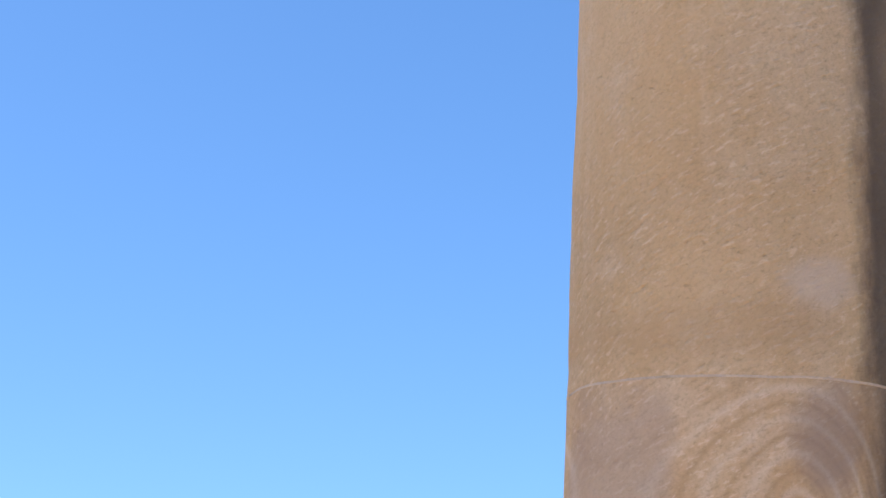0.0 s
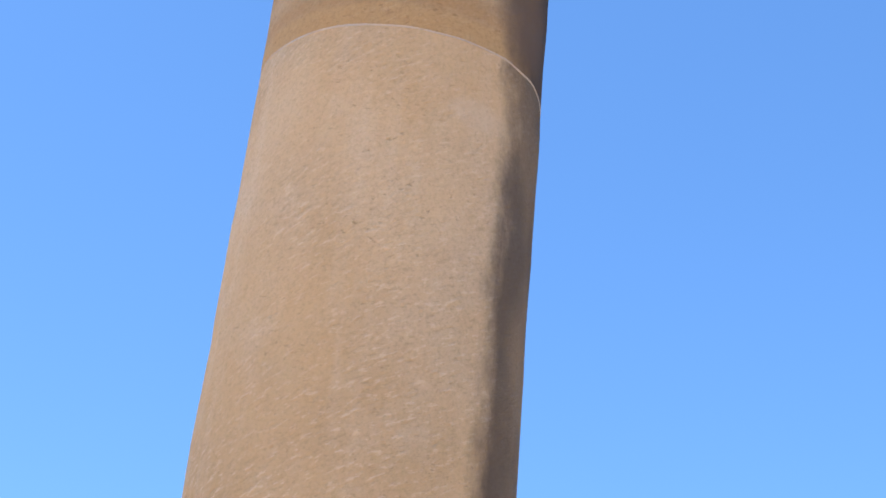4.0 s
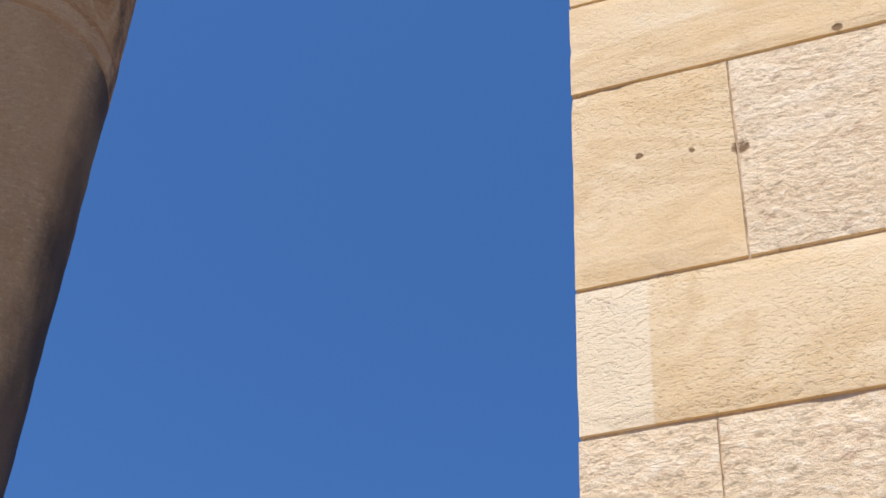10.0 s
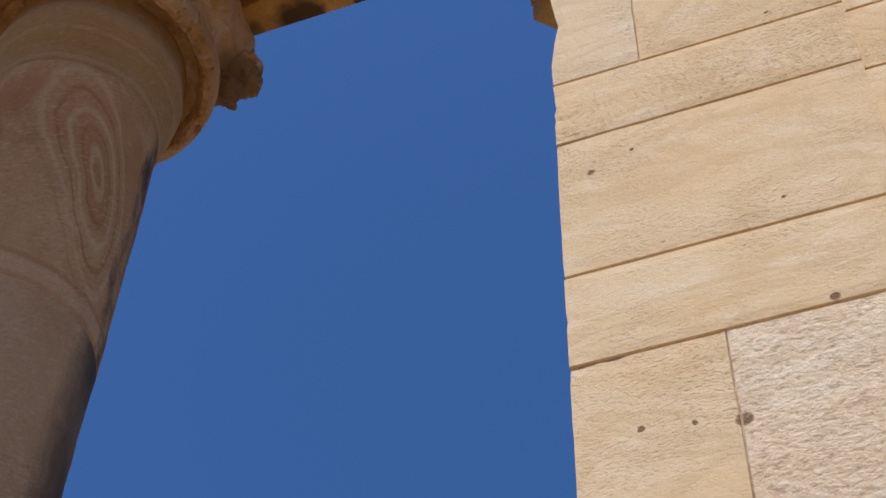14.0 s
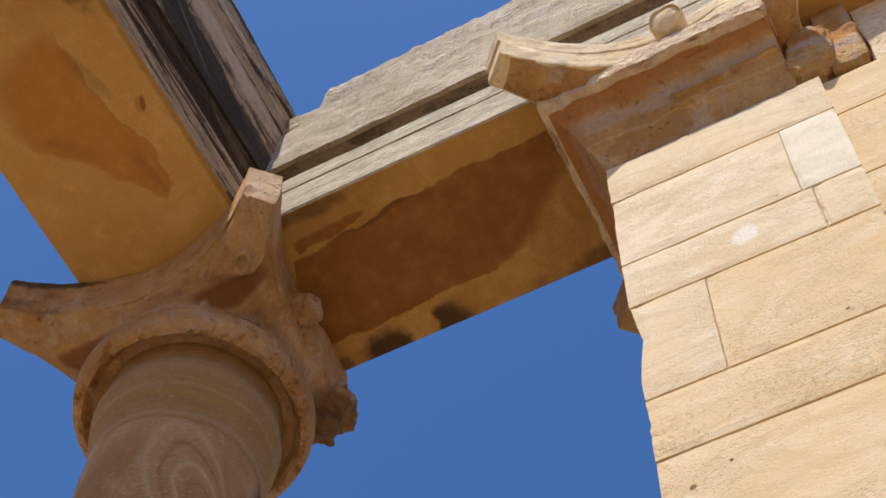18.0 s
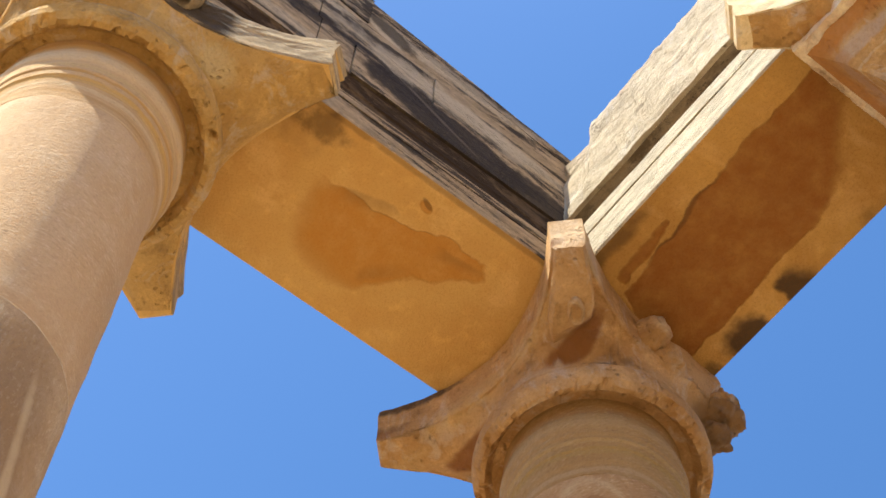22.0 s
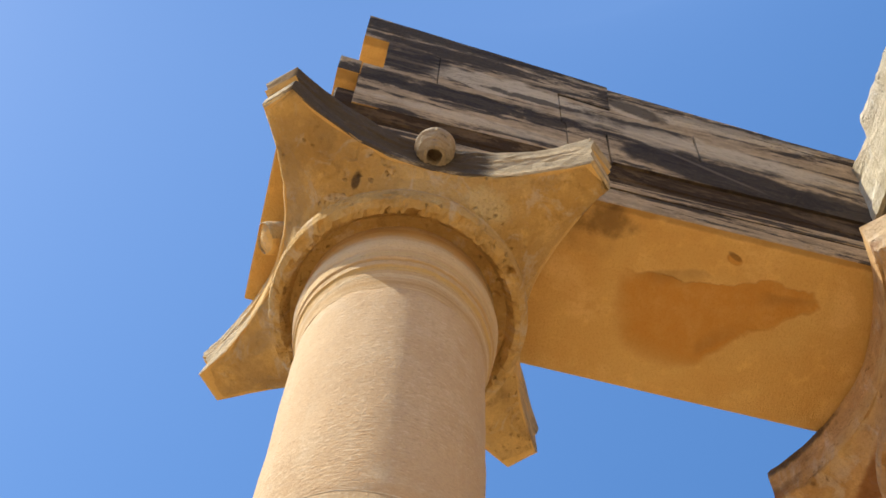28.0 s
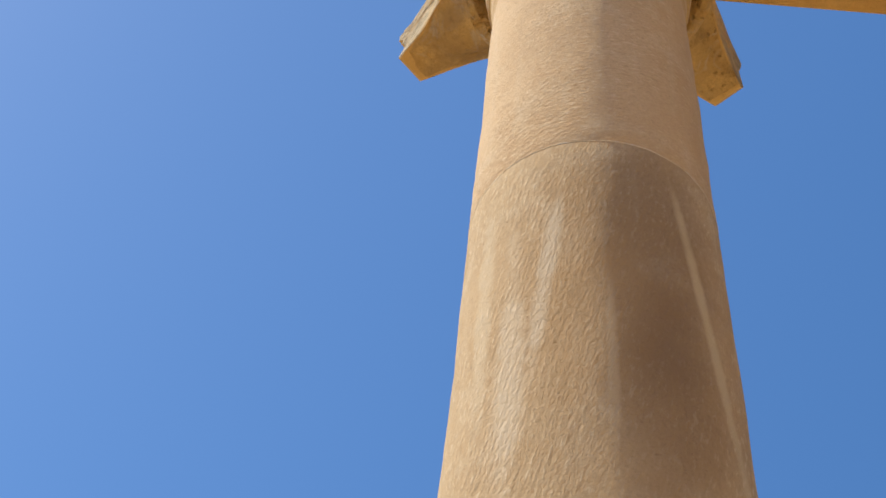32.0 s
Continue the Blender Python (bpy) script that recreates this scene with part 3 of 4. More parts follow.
BEAM_DARK = beam_stone("sooty ochre sandstone", (0.62, 0.385, 0.138), (0.49, 0.22, 0.045), (0.56, 0.395, 0.235), (0.038, 0.027, 0.020), 0.49, (1, 0),
                       [(0, 1, [(-1.905, 0.860, 0.008), (-1.912, 1.06, 0.008), (-2.00, 1.28, 0.02), (-2.10, 1.24, 0.02), (-2.21, 1.125, 0.07), (-2.20, 0.87, 0.08), (-2.01, 0.815, 0.05)], 0.11, 7.0),
                        (0, 1, [(-1.93, 1.02, 0.008), (-1.888, 1.16, 0.008), (-1.857, 1.30, 0.008), (-1.86, 1.44, 0.010), (-1.89, 1.485, 0.015), (-2.09, 1.23, 0.02), (-2.05, 1.0, 0.02)], 0.10, 9.0), (0, 1, -1.805, 1.160, 0.016, 0.026, 0.08, 20.0, 0.5, 20)],
                       # the first entry paints the shade arc in the small drilled hole
                       [(0.5, 0, 1, -1.795, 1.158, 0.009, 0.026, 0.1, 20.0, 0.5, 25), (0.28, 0, 1, [(-1.915, 0.87, 0.012), (-1.855, 1.07, 0.012), (-1.885, 1.13, 0.05), (-1.975, 0.95, 0.06)], 0.07, 7.0), (0.25, 0, 1, [(-1.90, 1.26, 0.012), (-1.872, 1.465, 0.012), (-1.895, 1.46, 0.03), (-1.955, 1.28, 0.05)], 0.06, 9.0), (0.2, 0, 1, [(-2.08, 1.12, 0.05), (-1.98, 1.30, 0.05), (-2.09, 1.24, 0.02), (-2.17, 1.12, 0.02)], 0.06, 9.0),
                        (0.6, 0, 1, -1.78, 0.73, 0.05, 0.10, 0.8, 12.0, 0.9), (0.38, 0, 1, -1.715, 1.1, 0.022, 3.0, 0.25, 14.0, 0.5), (0.25, 0, 1, -1.80, 0.45, 0.10, 0.3, 0.9, 6.0, 0.95)], free=-0.05, under_shade=0.85, marks=[
    (0.8, (0.62, 0.49, 0.34), 1, 2, 0.38, 7.08, 0.27, 0.10, 0.6, 9.0, 0.4), (0.6, (0.62, 0.49, 0.34), 1, 2, 1.1, 6.95, 0.5, 0.09, 0.7, 8.0, 0.6), (0.6, (0.62, 0.49, 0.34), 1, 2, 0.30, 6.63, 0.4, 0.04, 0.6, 9.0, 0.6), (0.6, (0.62, 0.49, 0.34), 1, 2, 1.2, 7.22, 0.35, 0.05, 0.7, 9.0, 0.6),
    (0.92, (0.038, 0.027, 0.020), 1, 2, 0.25, 7.47, 0.60, 0.08, 0.5, 8.0, 0.4), (0.75, (0.038, 0.027, 0.020), 1, 2, 0.02, 7.16, 0.13, 0.17, 0.6, 9.0, 0.5), (0.92, (0.038, 0.027, 0.020), 1, 2, 0.15, 6.84, 0.55, 0.075, 0.8, 9.0, 0.35), (0.8, (0.038, 0.027, 0.020), 1, 2, 0.50, 7.03, 0.2, 0.03, 0.8, 12.0, 0.4),
    (0.95, (0.038, 0.027, 0.020), 1, 2, 1.16, 6.71, 0.42, 0.135, 0.3, 7.0, 0.25, -3), (0.9, (0.038, 0.027, 0.020), 1, 2, 1.60, 6.68, 0.22, 0.12, 0.6, 8.0, 0.4), (0.6, (0.20, 0.15, 0.11), 1, 2, 1.05, 6.77, 0.30, 0.012, 0.5, 8.0, 0.8, -27), (0.85, (0.60, 0.47, 0.32), 1, 2, 0.87, 7.20, 0.09, 0.06, 0.2, 12.0, 0.3, -35), (0.8, (0.58, 0.46, 0.32), 1, 2, 1.35, 6.97, 0.40, 0.05, 0.5, 9.0, 0.6), (0.8, (0.038, 0.027, 0.020), 1, 2, 0.88, 7.22, 0.13, 0.05, 0.6, 10.0, 0.4, -25), (0.7, (0.038, 0.027, 0.020), 1, 2, 0.78, 6.85, 0.12, 0.04, 0.8, 12.0, 0.4)])
BEAM_PALE = beam_stone("bleached ochre sandstone", (0.55, 0.315, 0.095), (0.27, 0.10, 0.022), (0.70, 0.61, 0.45), (0.28, 0.21, 0.14), 0.60, (0, -1),
                       [(0, 1, [(-1.66, 1.865, 0.008), (-1.31, 1.818, 0.008), (-0.84, 1.80, 0.010), (-0.66, 1.80, 0.05), (-0.66, 1.91, 0.05), (-0.925, 2.14, 0.02), (-1.05, 2.18, 0.008), (-1.76, 2.20, 0.008)], 0.06, 10.0),
                        (0, 1, [(-1.62, 1.80, 0.012), (-1.36, 1.785, 0.008), (-1.36, 1.812, 0.008), (-1.62, 1.85, 0.008)], 0.05, 12.0)],
                       [(0.93, 0, 1, [(-1.62, 2.225, 0.05), (-1.53, 2.20, 0.05), (-1.42, 2.24, 0.03), (-1.41, 2.36, 0.03), (-1.65, 2.36, 0.05)], 0.10, 12.0), (0.93, 0, 1, [(-1.335, 2.22, 0.03), (-1.27, 2.195, 0.05), (-1.18, 2.28, 0.06), (-1.14, 2.36, 0.05), (-1.345, 2.36, 0.018)], 0.09, 12.0), (0.5, 0, 1, [(-1.76, 2.25, 0.02), (-1.66, 2.24, 0.02), (-1.64, 2.34, 0.02), (-1.76, 2.34, 0.02)], 0.08, 14.0), (0.45, 0, 1, [(-1.65, 1.86, 0.008), (-1.31, 1.815, 0.008), (-0.8, 1.80, 0.02), (-0.8, 1.825, 0.01), (-1.31, 1.842, 0.01), (-1.65, 1.89, 0.01)], 0.06, 10.0),
                        # the first entry here darkens the soffit's front-left edge
                        (0.6, 0, 1, -1.60, 1.715, 0.22, 0.03, 0.7, 10.0, 0.95), (0.6, 0, 1, -0.72, 2.31, 0.25, 0.05, 0.7, 9.0, 0.95), (0.5, 0, 1, -1.9, 2.28, 0.2, 0.04, 0.7, 9.0, 0.95)])
# soot and the hollow's own shade are both in this colour
HOLLOW_DARK = beam_stone("sandstone dark with soot and shade", (0.09, 0.055, 0.032), (0.06, 0.035, 0.02), (0.15, 0.098, 0.06), (0.045, 0.028, 0.018), 0.42, (1, 0))
# pale stone coloured darker to stand for the shade in the hollow
HOLLOW_PALE = beam_stone("shade-darkened sandstone", (0.30, 0.18, 0.08), (0.2, 0.1, 0.04), (0.31, 0.23, 0.145), (0.12, 0.085, 0.052), 0.48, (0, -1))
CAPITAL = plain_stone("ochre capital stone", (0.61, 0.39, 0.15), (0.53, 0.31, 0.10), 3.0, 1.0, 0.14, [((1, 2, -0.20, 5.965, 0.13, 0.03, 0.8, 14.0, 0.95), (0.17, 0.11, 0.065), 0.32), ((1, 2, -0.06, 5.915, 0.012, 0.02, 0.4, 40.0, 0.6), (0.08, 0.05, 0.03), 0.9), ((1, 2, 0.33, 5.93, 0.07, 0.035, 0.5, 18.0, 0.9), (0.70, 0.55, 0.30), 0.6), ((1, 2, 0.10, 5.84, 0.2, 0.03, 0.5, 12.0, 0.9), (0.36, 0.27, 0.20), 0.35)])
CAPITAL_A = plain_stone("brown capital stone", (0.58, 0.36, 0.17), (0.45, 0.24, 0.09), 3.0, 0.9, 0.3, [((0, 2, -1.555, 6.09, 0.06, 0.10, 0.3, 14.0, 0.7), (0.68, 0.52, 0.35), 0.65), ((0, 2, -2.40, 6.175, 0.16, 0.028, 0.7, 16.0, 0.9), (0.05, 0.035, 0.025), 0.85), ((0, 2, -2.50, 6.05, 0.07, 0.025, 0.8, 22.0, 0.95), (0.16, 0.09, 0.045), 0.6), ((1, 2, 1.76, 5.935, 0.045, 0.05, 0.2, 14.0, 0.5), (0.26, 0.10, 0.03), 0.9), ((1, 2, 1.84, 5.87, 0.05, 0.02, 0.6, 25.0, 0.9), (0.10, 0.06, 0.04), 0.8), ((1, 2, 1.70, 5.87, 0.06, 0.04, 0.6, 16.0, 0.9), (0.60, 0.44, 0.30), 0.6), ((1, 2, 2.36, 5.93, 0.16, 0.10, 0.4, 12.0, 0.8), (0.13, 0.07, 0.035), 0.7), ((1, 2, 1.47, 6.03, 0.05, 0.03, 0.5, 18.0, 0.8), (0.24, 0.09, 0.03), 0.7), ((1, 2, 1.64, 6.02, 0.05, 0.04, 0.6, 20.0, 0.9), (0.62, 0.42, 0.20), 0.5)])
CAPITAL_W = plain_stone("reddish capital stone", (0.58, 0.36, 0.15), (0.46, 0.25, 0.085), 3.5, 0.9, 0.06, [((0, 2, -0.62, 5.9, 0.05, 0.1, 0.4, 9.0, 0.9), (0.42, 0.18, 0.05), 0.6)], [(5.973, 0.03, (0.46, 0.20, 0.06), 0.85), (5.911, 0.02, (0.50, 0.39, 0.31), 0.75), (5.856, 0.005, (0.70, 0.54, 0.34), 0.35)])
# soot stops where sun strikes the horns, so that light is in the colour
ABACUS_B = beam_stone("sooty abacus stone", (0.64, 0.41, 0.16), (0.54, 0.31, 0.10), (0.60, 0.46, 0.29), (0.055, 0.038, 0.027), 0.34, (1, 0), level=99.0, sunlit_from=0.34)
# brown patch on the rear horn: unbleached stone with its shade painted in
ABACUS_W = plain_stone("cream abacus stone", (0.74, 0.60, 0.38), (0.66, 0.50, 0.29), 5.0, 0.5, 0.15, [((0, 1, -0.78, 2.55, 0.28, 0.28, 0.1, 6.0, 0.5), (0.42, 0.26, 0.11), 0.95)])
KNOB = plain_stone("grey weathered boss stone", (0.50, 0.40, 0.28), (0.30, 0.21, 0.13), 9.0, 1.0, 0.5)
RUBBLE = plain_stone("bleached rubble core", (0.64, 0.54, 0.39), (0.46, 0.375, 0.26), 4.0, 1.0, 0.5, lay=(0.35, 1.0, 2.0))
ASHLAR_PALE = wall_stone("pale dressed limestone", (0.775, 0.645, 0.44), (0.70, 0.53, 0.315), (0.82, 0.74, 0.57), False)
LIP = plain_stone("crumbling pink limestone", (0.82, 0.65, 0.46), (0.72, 0.51, 0.33), 14.0, 1.0, 0.3)
SAND = plain_stone("pale sand", (0.45, 0.315, 0.175), (0.365, 0.25, 0.135), 0.4)


# ---- building ----
def part(name, bm, material, parent=None, label="", smooth=False):
    mesh = bpy.data.meshes.new(name)
    bm.normal_update()
    bm.to_mesh(mesh)
    bm.free()
    mesh.materials.append(material)
    if smooth:
        for poly in mesh.polygons:
            poly.use_smooth = True
    ob = new(name, mesh)
    ob.parent = parent
    if label:
        tagged(ob, label)
    return ob


def thing(name, label, category, group="", kind=""):
    ob = new(name)
    ob.empty_display_size = 0.2
    return tagged(ob, label, category, group, kind)


def wobble(bm, amount, size):
    for vert in bm.verts:
        vert.co += noise.noise_vector(vert.co * size) * amount


def block(x0, x1, y0, y1, z0, z1, bevel=0.008, wear=0.003, seed=0):
    """A dressed block with softened, slightly uneven edges."""
    bm = bmesh.new()
    bmesh.ops.create_cube(bm, size=1)
    for vert in bm.verts:
        vert.co = Vector((x0 + (vert.co.x + 0.5) * (x1 - x0), y0 + (vert.co.y + 0.5) * (y1 - y0), z0 + (vert.co.z + 0.5) * (z1 - z0)))
    bmesh.ops.bevel(bm, geom=bm.edges[:], offset=bevel, segments=1, affect="EDGES")
    rnd = random.Random(seed)
    for vert in bm.verts:
        vert.co += Vector([rnd.uniform(-wear, wear) for _ in range(3)])
    return bm


def worn_block(x0, x1, y0, y1, z0, z1, chip=0.012, face=0.002, seed=0, cuts=7, least=0.0025):
    """A block whose edges are chipped unevenly and whose faces are not quite flat."""
    bm = bmesh.new()
    bmesh.ops.create_cube(bm, size=1)
    bmesh.ops.subdivide_edges(bm, edges=bm.edges[:], cuts=cuts, use_grid_fill=True)
    shift = Vector((seed * 1.7, seed * 0.9, seed * 2.3))
    size = Vector((x1 - x0, y1 - y0, z1 - z0))
    for vert in bm.verts:
        unit = vert.co.copy()
        p = Vector((x0 + (unit.x + 0.5) * size.x, y0 + (unit.y + 0.5) * size.y, z0 + (unit.z + 0.5) * size.z))
        rim = [a for a in range(3) if abs(abs(unit[a]) - 0.5) < 1e-4]
        if len(rim) > 1:
            n = noise.noise(p * 9 + shift) + 0.6 * noise.noise(p * 31 + shift)
            bite = least + chip * max(0.0, n) ** 1.5
            for a in rim:
                p[a] -= math.copysign(bite, unit[a])
        else:
            p += noise.noise_vector(p * 6 + shift) * face
        vert.co = p
    return bm


def lathe(profile, centre, steps=64, wear=0.0):
    """A body turned round an upright axis, from rows of radius and height."""
    bm = bmesh.new()
    rings = []
    for r, z in profile:
        rings.append([bm.verts.new((centre[0] + r * math.cos(2 * math.pi * i / steps), centre[1] + r * math.sin(2 * math.pi * i / steps), z)) for i in range(steps)])
    for lo, hi in zip(rings, rings[1:]):
        for i in range(steps):
            bm.faces.new((lo[i], lo[(i + 1) % steps], hi[(i + 1) % steps], hi[i]))
    bm.faces.new(rings[0][::-1])
    bm.faces.new(rings[-1])
    if wear:
        wobble(bm, wear, 4.0)
    return bm


def loft(rings):
    bm = bmesh.new()
    made = [[bm.verts.new(p) for p in ring] for ring in rings]
    count = len(made[0])
    for lo, hi in zip(made, made[1:]):
        for i in range(count):
            bm.faces.new((lo[i], lo[(i + 1) % count], hi[(i + 1) % count], hi[i]))
    bm.faces.new(made[0][::-1])
    bm.faces.new(made[-1])
    return bm


TIP, HALF, WAIST = 0.70, 0.053, 0.42


def star(tip=TIP, half=HALF, waist=WAIST, steps=28):
    """The outline of a concave-sided abacus with cut horns, about the origin."""
    out, reach, wide = [], (tip - half) / math.sqrt(2), (tip + half) / math.sqrt(2)
    for side in range(4):
        turn = Matrix.Rotation(side * math.pi / 2, 2)
        for i in range(steps + 1):
            u = -reach + 2 * reach * i / steps
            out.append(turn @ Vector((waist + (wide - waist) * (u / reach) ** 2, u)))
    return out


def boss_mesh(origin, way, r=0.066, eye=True):
    """A boss growing out along way: a stepped knob with a sunk mouth, or a worn round disc."""
    if eye:
        bm = lathe([(r * 1.0, -0.030), (r * 1.16, -0.022), (r * 1.16, 0.008), (r * 1.08, 0.012), (r * 1.08, 0.026), (r * 1.02, 0.030), (r * 1.00, 0.046), (r * 0.88, 0.050), (r * 0.86, 0.064), (r * 0.72, 0.069), (r * 0.68, 0.080), (r * 0.46, 0.082), (r * 0.40, 0.02), (r * 0.1, 0.01)], (0, 0), 40)
    else:
        bm = lathe([(r * 0.95, -0.09), (r, 0.0), (r, 0.045), (r * 0.95, 0.055), (r * 0.9, 0.057), (r * 0.86, 0.05), (r * 0.5, 0.056), (r * 0.1, 0.058)], (0, 0), 24)
    wobble(bm, 0.004 if eye else 0.006, 30.0 if eye else 20.0)
    way = Vector(way).normalized()
    right = Vector((0, 0, 1)).cross(way).normalized()
    up = way.cross(right)
    bmesh.ops.transform(bm, matrix=Matrix.Translation(origin) @ Matrix((right, up, way)).transposed().to_4x4(), verts=bm.verts)
    return bm


def capital(parent, centre, foot, material, abacus, top=6.19, thick=0.195, worn=(), flare=1.7, bosses=(0,), tip=TIP, waist=WAIST, drop=0.0, eye=False, moulded=True, tilt=1.0, pitted=0.0, far=0.0, ledges=0.0):
    """A plain, leafless Corinthian capital: flaring bell, horned abacus and a boss on each side."""
    cx, cy = centre
    outline = star(tip, HALF, waist)
    low = top - thick

    def chipped(p, z):
        q, keep = Vector((p.x, p.y)), 1.0
        for wx, wy, cut in worn:
            k = max(0.0, min(1.0, (p.x * wx + p.y * wy) / math.sqrt(2) / TIP * 2.2 - 1.1))
            keep -= cut * k * (0.9 + 0.3 * noise.noise(Vector((p.x * 3.5, p.y * 3.5, z * 8))))
        return q * (keep + far * max(0.0, min(1.0, -p.x / 0.3 - 0.6)))

    rings = []
    for i in range(23):
        s = i / 22
        grow = s ** flare
        z = foot + (low + 0.004 - foot) * s
        ring = []
        for p in outline:
            q = chipped((p.normalized() * min(0.345, waist)).lerp(p * 0.985, grow), z)
            ring.append((cx + q.x, cy + q.y, z))
        rings.append(ring)
    bm = loft(rings)
    wobble(bm, 0.007, 6.0)
    wobble(bm, 0.004, 22.0)
    for vert in bm.verts:  # weathered hollows
        n = noise.noise(vert.co * 26) + 0.5 * noise.noise(vert.co * 60)
        if pitted and vert.co.z < low - 0.01:
            inward = Vector((cx - vert.co.x, cy - vert.co.y, 0)).normalized()
            vert.co += inward * pitted * max(0.0, n - 0.1) * (0.4 + max(0.0, noise.noise(vert.co * 5)) * 2)
    bell = part("bell", bm, material, parent, "", True)
    rings = []
    for k_z, k in ((0.0, 0.985), (0.05, 1.0), (0.3, 1.0), (0.42, 0.998), (0.5, 0.997), (0.56, 0.995), (0.60, 1.010), (0.68, 1.012), (0.76, 1.010), (0.83, 1.015), (0.9, 1.018), (1.0, 1.0)) if moulded else ((0.0, 0.985), (0.05, 1.0), (0.4, 1.0), (0.8, 1.005), (0.95, 1.005), (1.0, 0.99)):
        z = low + thick * k_z
        ring = []
        for p in outline:
            worn_in = 1 - ledges * max(0.0, noise.noise(Vector((p.x * 7, p.y * 7, k_z * 9))) + 0.5 * noise.noise(Vector((p.x * 22, p.y * 22, k_z * 14))) - 0.05) * (k_z > 0.25)
            q = chipped(p * k * worn_in, z)
            ring.append((cx + q.x, cy + q.y, z))
        rings.append(ring)
    bm = loft(rings)
    wobble(bm, 0.005, 9.0)
    wobble(bm, 0.003, 30.0)
    part("abacus", bm, abacus, bell)
    for side in bosses:
        way = Matrix.Rotation(side * math.pi / 2, 3, "Z") @ Vector((1, 0, 0))
        part("boss", boss_mesh(Vector((cx, cy, top - 0.075 - drop)) + way * (waist + (0.020 if eye and side == bosses[0] else 0.012)), way * (0.02 if eye and side == bosses[0] else tilt) + Vector((0, 0, -0.75)), 0.053 if side == bosses[0] else 0.05, eye and side == bosses[0]), KNOB if eye and side == bosses[0] else abacus, bell, "weathered carved boss")


def shaft_radius(z):
    return 0.31 - 0.013 * (z - 1.6)


def ring_mesh(centre, seed):
    """The thick round moulding under the bell, hollow beneath, with a broken lower lip."""
    bm = lathe([(0.292, 5.772), (0.318, 5.768), (0.331, 5.738), (0.343, 5.722), (0.360, 5.726), (0.377, 5.748), (0.382, 5.775), (0.381, 5.806), (0.374, 5.809), (0.374, 5.832), (0.366, 5.836), (0.362, 5.850), (0.335, 5.866)], centre, 220)
    for vert in bm.verts:
        off = vert.co.to_2d() - Vector(centre)
        if vert.co.z < 5.742 and off.length < 0.365:
            n = noise.noise(Vector((off.x * 15, off.y * 15, seed)))
            m = noise.noise(Vector((off.x * 45, off.y * 70, seed)))
            vert.co.z += max(-0.002, 0.05 * max(0.0, n - 0.08) + 0.020 * max(-0.2, m))
    wobble(bm, 0.003, 12.0)
    return bm


def column(centre, joints, stones, neck, capital_stone, abacus, label, seed, mortar, **shape):
    ob = thing("column", label, "column", "columns of the colonnade")
    cx, cy = centre
    part("plinth", block(cx - 0.43, cx + 0.43, cy - 0.43, cy + 0.43, 0.0, 0.14, 0.012, 0.004, 5), stones[0], ob)
    part("base", lathe([(0.42, 0.14), (0.435, 0.17), (0.435, 0.21), (0.42, 0.235), (0.385, 0.25), (0.37, 0.27), (0.375, 0.29), (0.395, 0.31), (0.395, 0.335), (0.375, 0.355), (0.345, 0.365)], centre), stones[0], ob, "", True)
    heights = [0.365, *joints, 5.40]
    for stone, lo, hi in zip(stones, heights, heights[1:]):
        rows = [(shaft_radius(lo) - 0.0006, lo + 0.0006), (shaft_radius(lo) - 0.0001, lo + 0.003)]
        steps = 24
        for i in range(1, steps):
            z = lo + (hi - lo) * i / steps
            rows.append((shaft_radius(z), z))
        rows += [(shaft_radius(hi) - 0.0001, hi - 0.003), (shaft_radius(hi) - 0.0006, hi - 0.0006)]
        bm = lathe(rows, centre, 96)
        wobble(bm, 0.004, 3.0)
        wobble(bm, 0.0025, 17.0)
        part("drum", bm, stone, ob, "", True)
    for z, bed in zip(joints, mortar):
        bm = lathe([(shaft_radius(z) - 0.004, z - 0.004), (shaft_radius(z) + 0.0005, z - 0.0018), (shaft_radius(z) + 0.0005, z + 0.0018), (shaft_radius(z) - 0.004, z + 0.004)], centre, 96)
        wobble(bm, 0.004, 3.0)
        wobble(bm, 0.0025, 17.0)
        part("mortar_joint", bm, bed, ob, "", True)
    r = shaft_radius(5.4)
    bm = lathe([(r, 5.4), (r + 0.004, 5.46), (r + 0.009, 5.495), (r + 0.012, 5.512), (r + 0.017, 5.519), (r + 0.019, 5.545), (r + 0.024, 5.553), (r + 0.026, 5.60), (r + 0.031, 5.615), (r + 0.033, 5.638), (r + 0.030, 5.665), (r + 0.024, 5.69), (r + 0.022, 5.80)], centre, 128)
    wobble(bm, 0.003, 9.0)
    part("neck", bm, neck, ob, "banded necking")
    part("ring", ring_mesh(centre, seed), capital_stone, ob, "broken-lipped round moulding")
    capital(ob, centre, 5.855, capital_stone, abacus, **shape)
    return ob


# ---- ground ----
bm = bmesh.new()
reach, cells = 2500.0, 40
grid = [[bm.verts.new((math.copysign(abs(i / cells) ** 3, i) * reach, math.copysign(abs(j / cells) ** 3, j) * reach, 0.0)) for j in range(-cells, cells + 1)] for i in range(-cells, cells + 1)]
for i in range(2 * cells):
    for j in range(2 * cells):
        bm.faces.new((grid[i][j], grid[i + 1][j], grid[i + 1][j + 1], grid[i][j + 1]))
tagged(part("ground", bm, SAND), "pale sandy ground around the ruin", "ground", "", "structure")

